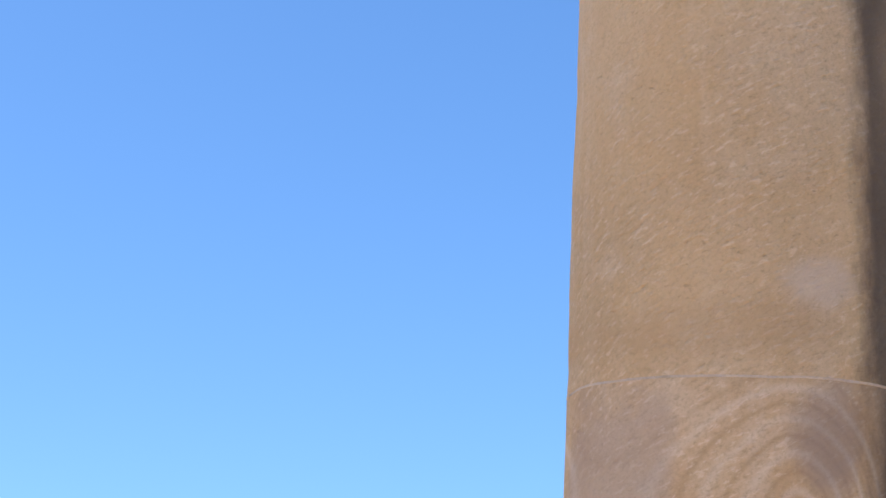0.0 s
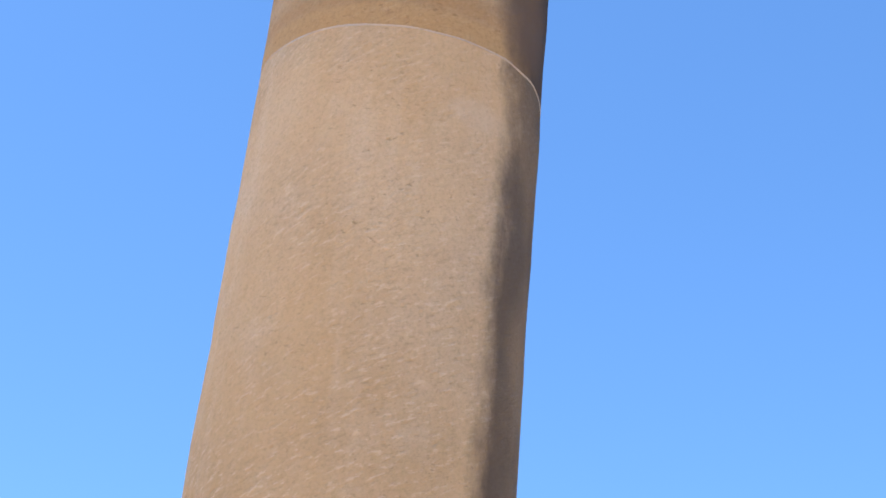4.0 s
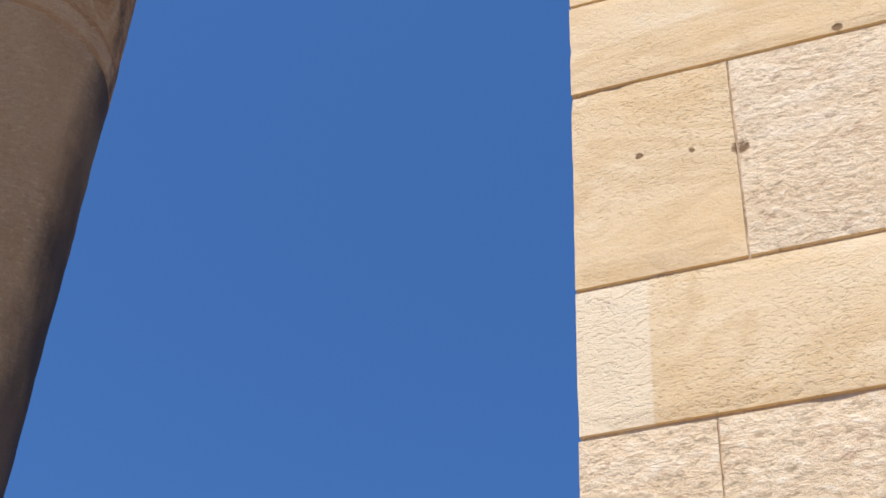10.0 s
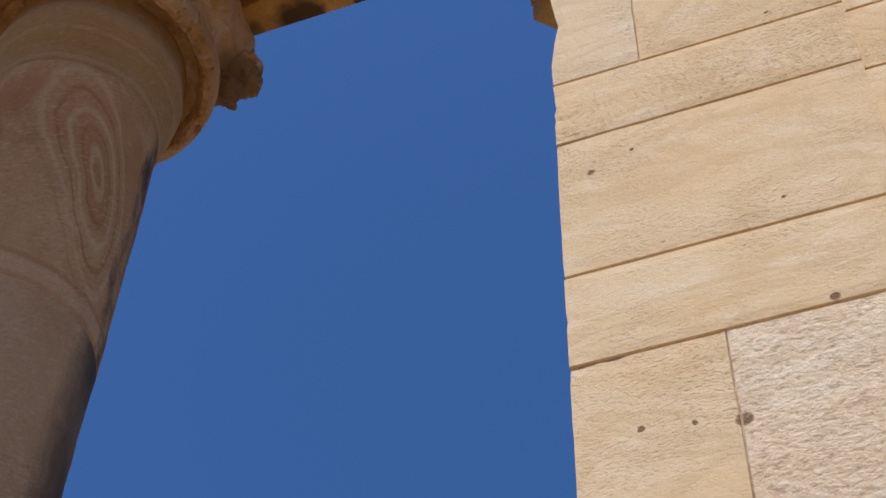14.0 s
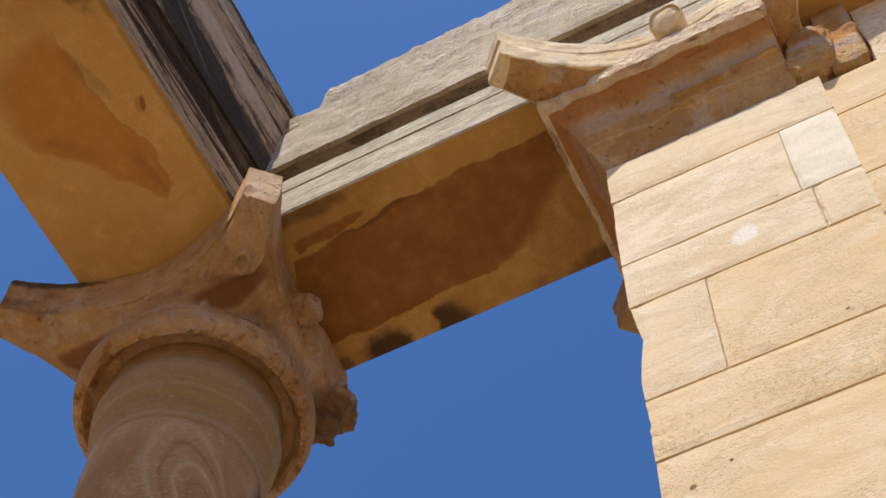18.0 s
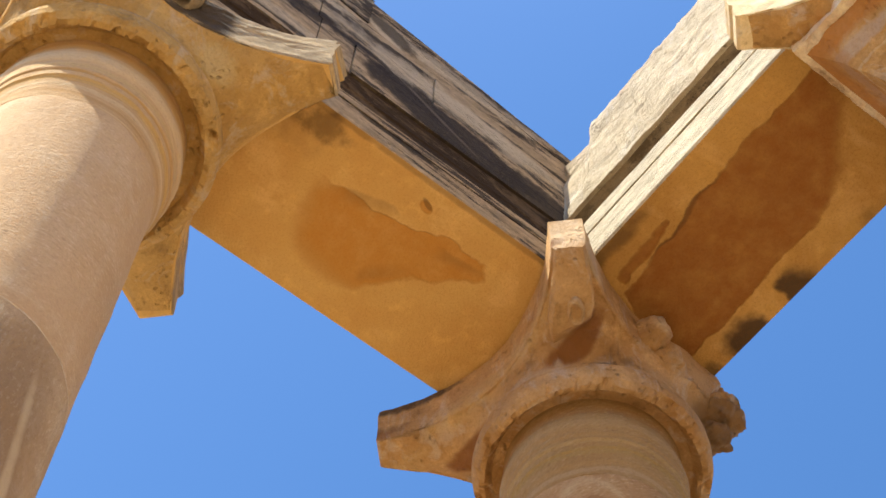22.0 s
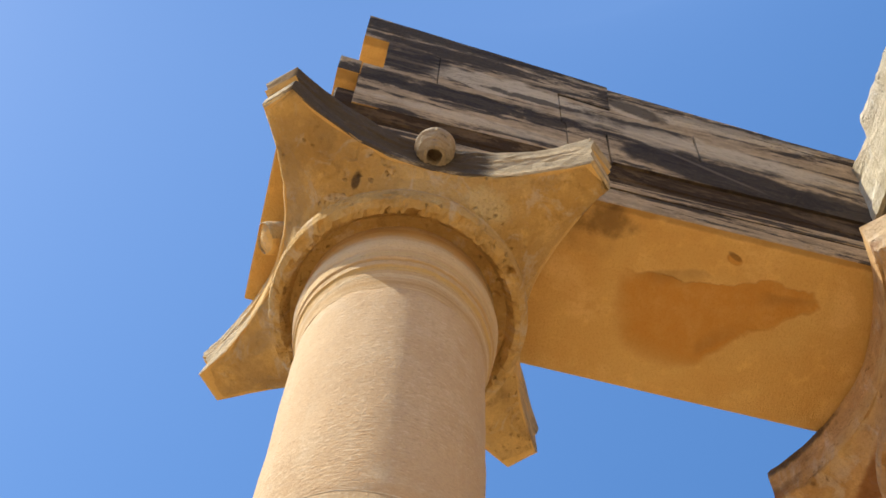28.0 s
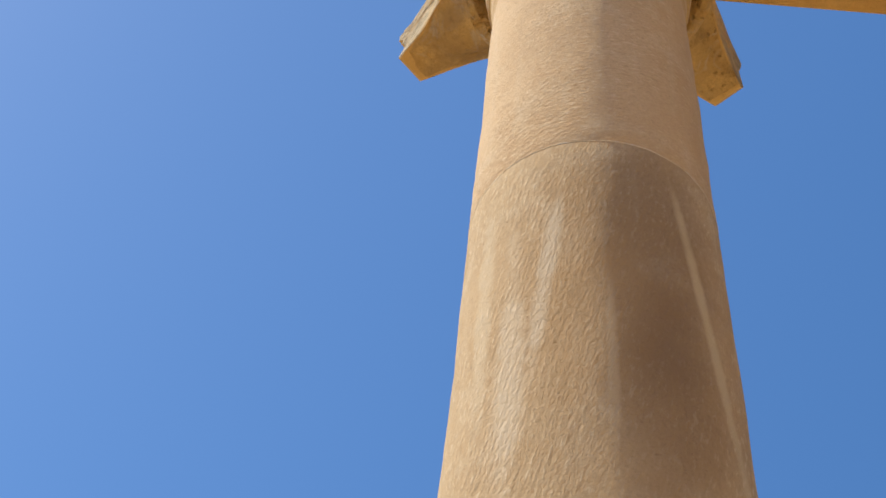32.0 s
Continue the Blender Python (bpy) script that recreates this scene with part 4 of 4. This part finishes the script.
# ---- columns ----
A, B = (-2.055, 2.031), (-2.055, 0.150)
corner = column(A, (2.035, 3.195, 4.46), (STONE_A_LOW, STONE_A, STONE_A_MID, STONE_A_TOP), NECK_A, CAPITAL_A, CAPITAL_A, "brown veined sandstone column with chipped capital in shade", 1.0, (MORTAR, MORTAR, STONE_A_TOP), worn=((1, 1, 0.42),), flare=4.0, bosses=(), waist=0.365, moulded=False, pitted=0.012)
column(B, (1.15, 2.75, 4.383), (STONE_B_LOW, STONE_B_LOW, STONE_B_LOW, STONE_B), NECK_B, CAPITAL, ABACUS_B, "pale sandstone column with horned plain capital, sunlit", 7.0, (MORTAR_B, MORTAR_B, MORTAR_B), bosses=(0, 3), eye=True, waist=0.388, pitted=0.042, far=0.045, ledges=0.05)
# the broken volute under the corner column's inner horn
out, across = Vector((1, -1, 0)).normalized(), Vector((1, 1, 0)).normalized()
rings = []
for d, half, z0, z1 in ((0.40, 0.055, 5.985, 6.05), (0.425, 0.07, 5.945, 6.06), (0.46, 0.075, 5.918, 6.06), (0.50, 0.074, 5.918, 6.06), (0.55, 0.068, 5.928, 6.06), (0.60, 0.061, 5.942, 6.06), (0.65, 0.055, 5.962, 6.06), (0.699, 0.049, 5.99, 6.06)):
    slant = max(0.0, (0.60 - d) / 0.20)  # the broken foot runs down aslant
    rings.append([Vector((*A, 0)) + out * (d + 0.042 * slant * a) + across * (half * a - 0.020 * slant) + Vector((0, 0, z)) for a, z in ((-1, z0 + 0.015), (-0.85, z0), (0, z0 - 0.002), (0.85, z0), (1, z0 + 0.02), (1, z1), (-1, z1))])
bm = loft(rings)
wobble(bm, 0.010, 16.0)
wobble(bm, 0.005, 45.0)
part("volute", bm, CAPITAL_A, corner, "broken volute stub")
eye = lathe([(0.036, -0.020), (0.035, 0.004), (0.029, 0.013), (0.022, 0.010), (0.015, -0.016), (0.004, -0.020)], (0, 0), 24)
bmesh.ops.transform(eye, matrix=Matrix.Translation(Vector((*A, 5.912)) + out * 0.515 + across * 0.004) @ Matrix.Rotation(radians(-45), 4, "Z") @ Matrix.Rotation(math.pi, 4, "X") @ Matrix.Diagonal((1.35, 0.8, 1, 1)), verts=eye.verts)
wobble(eye, 0.004, 40.0)
part("volute_eye", eye, CAPITAL_A, corner, "worn eye of the volute", True)
for turn, wide in ((-56, 0.02), (-27, 0.016)):  # ribs of the broken-off leaf below it
    ray = Vector((math.cos(radians(turn)), math.sin(radians(turn)), 0))
    edge = Vector((-ray.y, ray.x, 0))
    bm = loft([[Vector((*A, z)) + ray * (d + o) + edge * (wide * e) for e, o in ((-1, -0.05), (-0.8, 0.0), (0, 0.012), (0.8, 0.0), (1, -0.05))] for z, d in ((5.84, 0.34), (5.88, 0.345), (5.93, 0.352), (5.97, 0.37), (6.01, 0.41))])
    wobble(bm, 0.006, 25.0)
    part("leaf_rib", bm, CAPITAL_A, corner, "", True)
for name, x, y, z, size, seed, jag in (("horn_stump", -1.745, 2.335, 6.03, 0.082, 1, 1.0), ("horn_stump", -1.785, 2.325, 5.945, 0.062, 2, 1.0), ("boss", -1.672, 1.985, 6.09, 0.062, 5, 0.6), ("boss", -1.715, 2.068, 6.05, 0.066, 8, 0.8)):  # the knobbly stump of the outer horn, and the worn twin lumps of a boss
    bm = bmesh.new()
    bmesh.ops.create_icosphere(bm, subdivisions=4, radius=1)
    for vert in bm.verts:
        n = 1 + jag * (0.35 * noise.noise(vert.co * 1.6 + Vector((seed * 3, 0, 0))) + 0.18 * noise.noise(vert.co * 4.5 + Vector((seed, 2, 0))) + 0.06 * noise.noise(vert.co * 12))
        vert.co = Vector((x, y, z)) + vert.co * n * size
    part(name, bm, CAPITAL_A, corner, "dark knobbly broken horn" if name == "horn_stump" else "worn lump of a carved boss", True)

# ---- entablatures ----
X0, X1, Y1, Y2, SOFFIT = -2.334, -1.715, 1.691, 2.31, 6.20


side = thing("entablature", "ochre stone beam with soot-dark weathered face", "entablature", "beams over the columns")
part("architrave", block(X0, X1, -0.325, Y2, SOFFIT, 6.256, 0.004, 0.0015, 1), BEAM_DARK, side)
part("fascia", worn_block(X0 + 0.01, X1 - 0.004, -0.32, Y2, 6.258, 6.336, 0.005, 0.0015, 2, 14, 0.001), BEAM_DARK, side)
part("fascia", worn_block(X0 + 0.012, X1 - 0.001, -0.318, Y2, 6.338, 6.398, 0.006, 0.0015, 6, 14, 0.001), BEAM_DARK, side)


def frieze_foot(y):
    """The height at which the frieze begins."""
    return 6.62 - 0.064 * (1.72 - y)


# the moulding between fascia and frieze, soot and shade in its colour: fillet, hollow and drip
rings = []
for i in range(33):
    y = -0.20 + (Y2 + 0.20) * i / 32
    top = frieze_foot(y) + 0.012
    rise = top - 6.399
    swing = 0.022 * (1.72 - y) - 0.018
    rings.append([Vector((X1 - inset + swing * k + 0.003 * noise.noise(Vector((y * 7, k * 20, 0))), y, 6.399 + rise * k)) for inset, k in ((0.012, 0.0), (0.010, 0.13), (0.024, 0.15), (0.031, 0.30), (0.033, 0.45), (0.027, 0.58), (0.022, 0.60), (0.014, 0.76), (0.007, 0.90), (0.005, 1.0))] + [Vector((X0 + 0.03, y, top)), Vector((X0 + 0.03, y, 6.399))])
part("moulding", loft(rings), HOLLOW_DARK, side, "hollow moulding, dark with soot and painted shade")


def skew(y0, y1, z0, z1, out, seed, lean=0.0, back=0.0, foot=False, swing=0.0):
    """A frieze stone whose face leans out towards the free end, where the courses also rise, and by lean towards its top."""
    bm = worn_block(0, 1, y0, y1, z0, z1, 0.004, 0.0015, seed, 9, 0.0007)
    for vert in bm.verts:
        way, k = 1.72 - vert.co.y, (vert.co.z - z0) / (z1 - z0)
        front = X1 + 0.058 * way + out + swing * way + lean * (vert.co.z - z0)
        vert.co.x = X0 - back + vert.co.x * (front - X0 + back)
        rise = (X1 + 0.022 * way + out) / (X1 + 0.058 * way + out)
        vert.co = Vector((vert.co.x * rise, vert.co.y * rise, 1.6 + (vert.co.z - 1.6) * rise))
        if foot:
            vert.co.z = frieze_foot(vert.co.y) * (1 - k) + (1.6 + (z1 - 1.6) * rise) * k
    return bm


# set-back core, its dark colour standing in for the shadow below the frieze
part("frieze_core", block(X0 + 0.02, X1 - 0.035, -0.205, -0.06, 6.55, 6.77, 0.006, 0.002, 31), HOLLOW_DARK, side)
part("frieze_block", skew(-0.13, 0.59, 6.41, 6.741, -0.022, 11, foot=True), BEAM_DARK, side)
part("frieze_block", skew(0.591, 0.735, 6.41, 6.741, -0.020, 19, foot=True), BEAM_DARK, side)
part("frieze_block", skew(0.737, 1.75, 6.41, 6.735, -0.012, 12, foot=True), BEAM_DARK, side)
part("frieze_block", skew(-0.205, -0.131, 6.603, 6.741, -0.022, 18), BEAM_DARK, side, "broken end stone with fresh ochre underside")
part("cornice_block", skew(-0.058, 0.132, 6.742, 7.06, -0.026, 13), BEAM_DARK, side)
part("cornice_block", skew(0.133, 0.574, 6.742, 7.06, -0.022, 14), BEAM_DARK, side, "pale bleached cornice stone")
part("cornice_block", skew(0.575, 1.08, 6.737, 7.022, -0.020, 15), BEAM_DARK, side)
part("cornice_block", skew(1.081, 1.75, 6.737, 7.022, -0.014, 20), BEAM_DARK, side)
# back overhang beyond the beam is unseen, added to shade the corner capital's horn
part("coping", skew(-0.149, 0.775, 7.061, 7.31, -0.026, 16, 0.02, 0.245), BEAM_DARK, side)
part("coping", skew(0.768, 1.75, 7.023, 7.185, -0.018, 17, 0.10, 0.245, swing=-0.012), BEAM_DARK, side)
part("coping_lip", skew(0.768, 1.75, 7.188, 7.25, 0.0, 27, 0.10, 0.245, swing=-0.020), BEAM_DARK, side)

front = thing("entablature", "bleached stone beam with broken rubble top", "entablature", "beams over the columns")
part("architrave", block(X1 + 0.003, 3.2, Y1, Y2, SOFFIT, 6.283, 0.006, 0.002, 21), BEAM_PALE, front)
part("fascia", worn_block(X1 + 0.003, 3.2, Y1 + 0.007, Y2, 6.287, 6.392, 0.006, 0.002, 22, 40, 0.0015), BEAM_PALE, front)
part("fascia", worn_block(X1 + 0.003, 3.2, Y1 + 0.003, Y2, 6.393, 6.486, 0.009, 0.002, 24, 40, 0.002), BEAM_PALE, front)
rings = []
for i in range(61):
    x = X1 + 0.003 + (3.197 - X1) * i / 60
    rings.append([Vector((x, Y1 + inset + 0.004 * noise.noise(Vector((x * 6, z * 20, 0))), z)) for inset, z in ((0.025, 6.484), (0.055, 6.50), (0.080, 6.53), (0.088, 6.56), (0.080, 6.595), (0.060, 6.62), (0.030, 6.634), (0.018, 6.636), (0.018, 6.65))] + [Vector((x, Y2, 6.65)), Vector((x, Y2, 6.484))])
part("moulding", loft(rings), HOLLOW_PALE, front, "hollow moulding, darkened for its shade")
# broken upper mass with an uneven crest
bm = bmesh.new()
n = 420
rows = []
for i in range(n + 1):
    x = X1 - 0.03 + (3.23 - X1) * i / n
    shelf = 7.225 + 0.3 * max(0.0, -1.62 - x)
    crest = shelf + (7.43 - shelf) * max(0.0, min(1.0, (x + 1.585 + 0.012 * noise.noise(Vector((x * 40, 2, 0)))) / 0.014))
    crest += 0.02 * noise.noise(Vector((x * 3.1, 0.3, 0))) + 0.016 * noise.noise(Vector((x * 9.0, 4.3, 0))) + 0.012 * noise.noise(Vector((x * 27.0, 4.3, 0))) + 0.010 * noise.noise(Vector((x * 70.0, 4.3, 0)))
    rows.append([bm.verts.new((x, Y1 + d + (0.004 if z < 6.75 else 0.016) * noise.noise(Vector((x * 8, d * 9, z * 8))) + (0.003 if z < 6.68 else 0.009) * noise.noise(Vector((x * 25, d * 9, z * 25))), z)) for d, z in ((0.0, 6.643), (0.0, 6.70), (0.012, 6.78), (0.018, 6.78 + (crest - 6.78) * 0.2), (0.02, 6.78 + (crest - 6.78) * 0.4), (0.035, 6.78 + (crest - 6.78) * 0.58), (0.03, 6.78 + (crest - 6.78) * 0.76), (0.05, crest - 0.05), (0.09, crest), (0.3, crest + 0.02), (0.61, crest - 0.05), (0.61, 6.643))])
for a, b in zip(rows, rows[1:]):
    for k in range(len(a)):
        j = (k + 1) % len(a)
        bm.faces.new((a[k], b[k], b[j], a[j]))
bm.faces.new(rows[0])
bm.faces.new(rows[-1][::-1])
part("rubble_course", bm, RUBBLE, front, "broken rubble core course")

# ---- pilaster and wall ----
PX0, PX1, PY, PB = -0.517, 0.110, 1.806, 2.31
pilaster = thing("pilaster", "honey-coloured limestone ashlar pilaster in full sun", "pilaster")
wall = tagged(new("wall_north"), "honey-coloured limestone ashlar wall behind the pilaster", "wall", "", "structure")
G = 0.0016
COURSES = [
    (0.000, 0.546, (-0.096,)), (0.546, 1.006, ()), (1.006, 1.428, (-0.239,)), (1.428, 1.907, ()),
    (1.907, 2.386, (-0.192,)), (2.386, 2.909, (-0.310,)), (2.909, 3.188, ()), (3.188, 3.639, (-0.239,)),
    (3.639, 3.883, ()), (3.883, 4.313, ()), (4.313, 4.541, ()), (4.541, 4.947, (-0.322,)),
    (4.947, 5.163, (-0.019,)), (5.163, 5.526, (-0.044,)), (5.526, 5.750, ())]
ROUGH = {(5, 0), (5, 1), (7, 1), (1, 0), (3, 0)}
WHITE = {(13, 1)}
for row, (z0, z1, cuts) in enumerate(COURSES):
    xs = [PX0, *cuts, PX1]
    for k, (xa, xb) in enumerate(zip(xs, xs[1:])):
        mat = ASHLAR_ROUGH if (row, k) in ROUGH else ASHLAR_WHITE if (row, k) in WHITE else ASHLAR_PALE if row in (12, 14) or (row, k) in ((11, 0), (13, 0)) else ASHLAR
        bm = worn_block(xa - 0.0008 * (k > 0), xb + 0.0008 * (k < len(cuts)), PY, PB, z0 + 0.0020, z1 - 0.0020, 0.0045, 0.0012, row * 10 + k, 9)
        for vert in bm.verts:
            vert.co.x -= 0.0115 * (vert.co.z - 3.9) * max(0.0, (PX1 - vert.co.x) / (PX1 - PX0))
        if row in (11, 10) and k == 0:  # the broken arris
            for vert in bm.verts:
                if vert.co.x < PX0 + 0.02:
                    d = vert.co.z - 4.79
                    vert.co.x += max(0.0, 0.02 - 0.13 * abs(d)) + 0.006 * max(0.0, noise.noise(vert.co * 40))
        part("stone", bm, mat, pilaster)
    start = PX1 - 0.02
    rnd = random.Random(row)
    k = 0
    while start < 3.2:
        end = start + rnd.uniform(0.5, 1.1)
        part("stone", worn_block(start, end - 2 * G, PY + 0.025, PB, z0 + G, z1 - G, 0.006, 0.002, 500 + row * 10 + k), ASHLAR_ROUGH if rnd.random() < 0.25 else ASHLAR, wall)
        start, k = end, k + 1
part("mortar_bed", block(PX0 + 0.02, PX1 - 0.012, PY + 0.0085, PB - 0.01, 0.0, 5.738, 0.002, 0.0, 3), JOINT, pilaster)
start, k = 0.268, 0
while start < 3.2:  # the wall's last course beside the capital
    end = start + (0.62, 0.85, 0.7)[k % 3]
    part("stone", worn_block(start, end - 2 * G, PY + 0.05, PB, 5.753, 6.197, 0.012, 0.006, 700 + k), ASHLAR_ROUGH, wall)
    start, k = end, k + 1
part("mortar_bed", block(PX1 + 0.01, 3.2, PY + 0.034, PB - 0.01, 0.0, 5.72, 0.002, 0.0, 4), JOINT, wall)

# pilaster capital
cap = thing("pilaster_capital", "reddish stone pilaster capital with horned abacus", "capital")
LX0, LX1, LY = -0.656, 0.046, 1.660


def flared(x0, x1, lx0, lx1):
    """A cavetto bell over a flat pier, from the pier's outline out to its lip."""
    rings = []
    for z, k in ((5.766, 0.0), (5.795, 0.06), (5.843, 0.2), (5.852, 0.26), (5.900, 0.42), (5.948, 0.7), (5.972, 0.9), (5.986, 0.94), (5.996, 0.94), (6.018, 0.86)):
        xa, xb = x0 + (lx0 - x0) * k, x1 + (lx1 - x1) * k
        y = PY + 0.010 + (LY - PY - 0.008) * k
        steps = 26
        front = [Vector((xa + (xb - xa) * i / steps, y, z)) for i in range(steps + 1)]
        sides = [Vector((xb, 2.2, z)), Vector((xb, PB + 0.14 * k, z)), Vector((xa, PB + 0.14 * k, z)), Vector((xa, 2.2, z)), Vector((xa, 2.0, z))]
        rings.append(front + sides)
    bm = loft(rings)
    for vert in bm.verts:
        if vert.co.z > 5.778:
            vert.co += noise.noise_vector(vert.co * 8.0) * 0.006 + noise.noise_vector(vert.co * 25.0) * 0.004
    return bm


lip = worn_block(LX0 - 0.012, 0.05, LY - 0.020, PB + 0.1, 5.980, 6.070, 0.026, 0.005, 41, 56)
wobble(lip, 0.006, 30.0)
wobble(lip, 0.004, 75.0)
part("lip", lip, LIP, cap, "sunlit crumbling lip")
part("bell", flared(PX0 - 0.021, 0.044, LX0, LX1), CAPITAL_W, cap)
for x0, x1, y, z, high, seed in ((-0.285, -0.10, 1.750, 5.886, 0.010, 3), (-0.11, 0.035, 1.745, 5.893, 0.012, 4), (-0.305, -0.24, 1.767, 5.857, 0.008, 5), (-0.21, -0.13, 1.69, 5.966, 0.008, 6)):  # crusts left standing on the worn bell
    ledge = worn_block(x0, x1, y - 0.010, y + 0.03, z, z + high, 0.006, 0.003, seed, 14)
    wobble(ledge, 0.007, 24.0)
    part("crust_ledge", ledge, CAPITAL_W, cap, "pale-edged crust left on the bell", True)
bm = bmesh.new()  # the torn leaf beside it, and the broken block behind
bmesh.ops.create_icosphere(bm, subdivisions=5, radius=1)
for vert in bm.verts:
    n = 1 + 0.16 * noise.noise(vert.co * 1.4 + Vector((3, 0, 4))) + 0.08 * noise.noise(vert.co * 4 + Vector((3, 2, 0))) + 0.04 * noise.noise(vert.co * 11)
    lobed = Vector([math.copysign(abs(c) ** 0.6, c) for c in vert.co])
    vert.co = Vector((0.112, 1.85, 5.93)) + Vector((lobed.x * 0.072 + lobed.z * 0.015, lobed.y * 0.08, lobed.z * 0.15)) * n
part("leaf_stump", bm, CAPITAL_W, cap, "torn-off leaf of reddish stone", True)
bm = worn_block(0.150, 0.262, 1.815, PB, 5.775, 6.196, 0.03, 0.012, 9, 16)
wobble(bm, 0.010, 18.0)
part("broken_block", bm, CAPITAL_W, cap, "broken reddish block beside the leaf", True)
PC = (-0.225, 2.0)
capital(cap, PC, 5.973, CAPITAL_W, ABACUS_W, top=6.214, thick=0.178, worn=((1, -1, 0.34),), flare=1.2, bosses=(3,), tip=0.7185, waist=0.332, drop=-0.015, tilt=1.9)
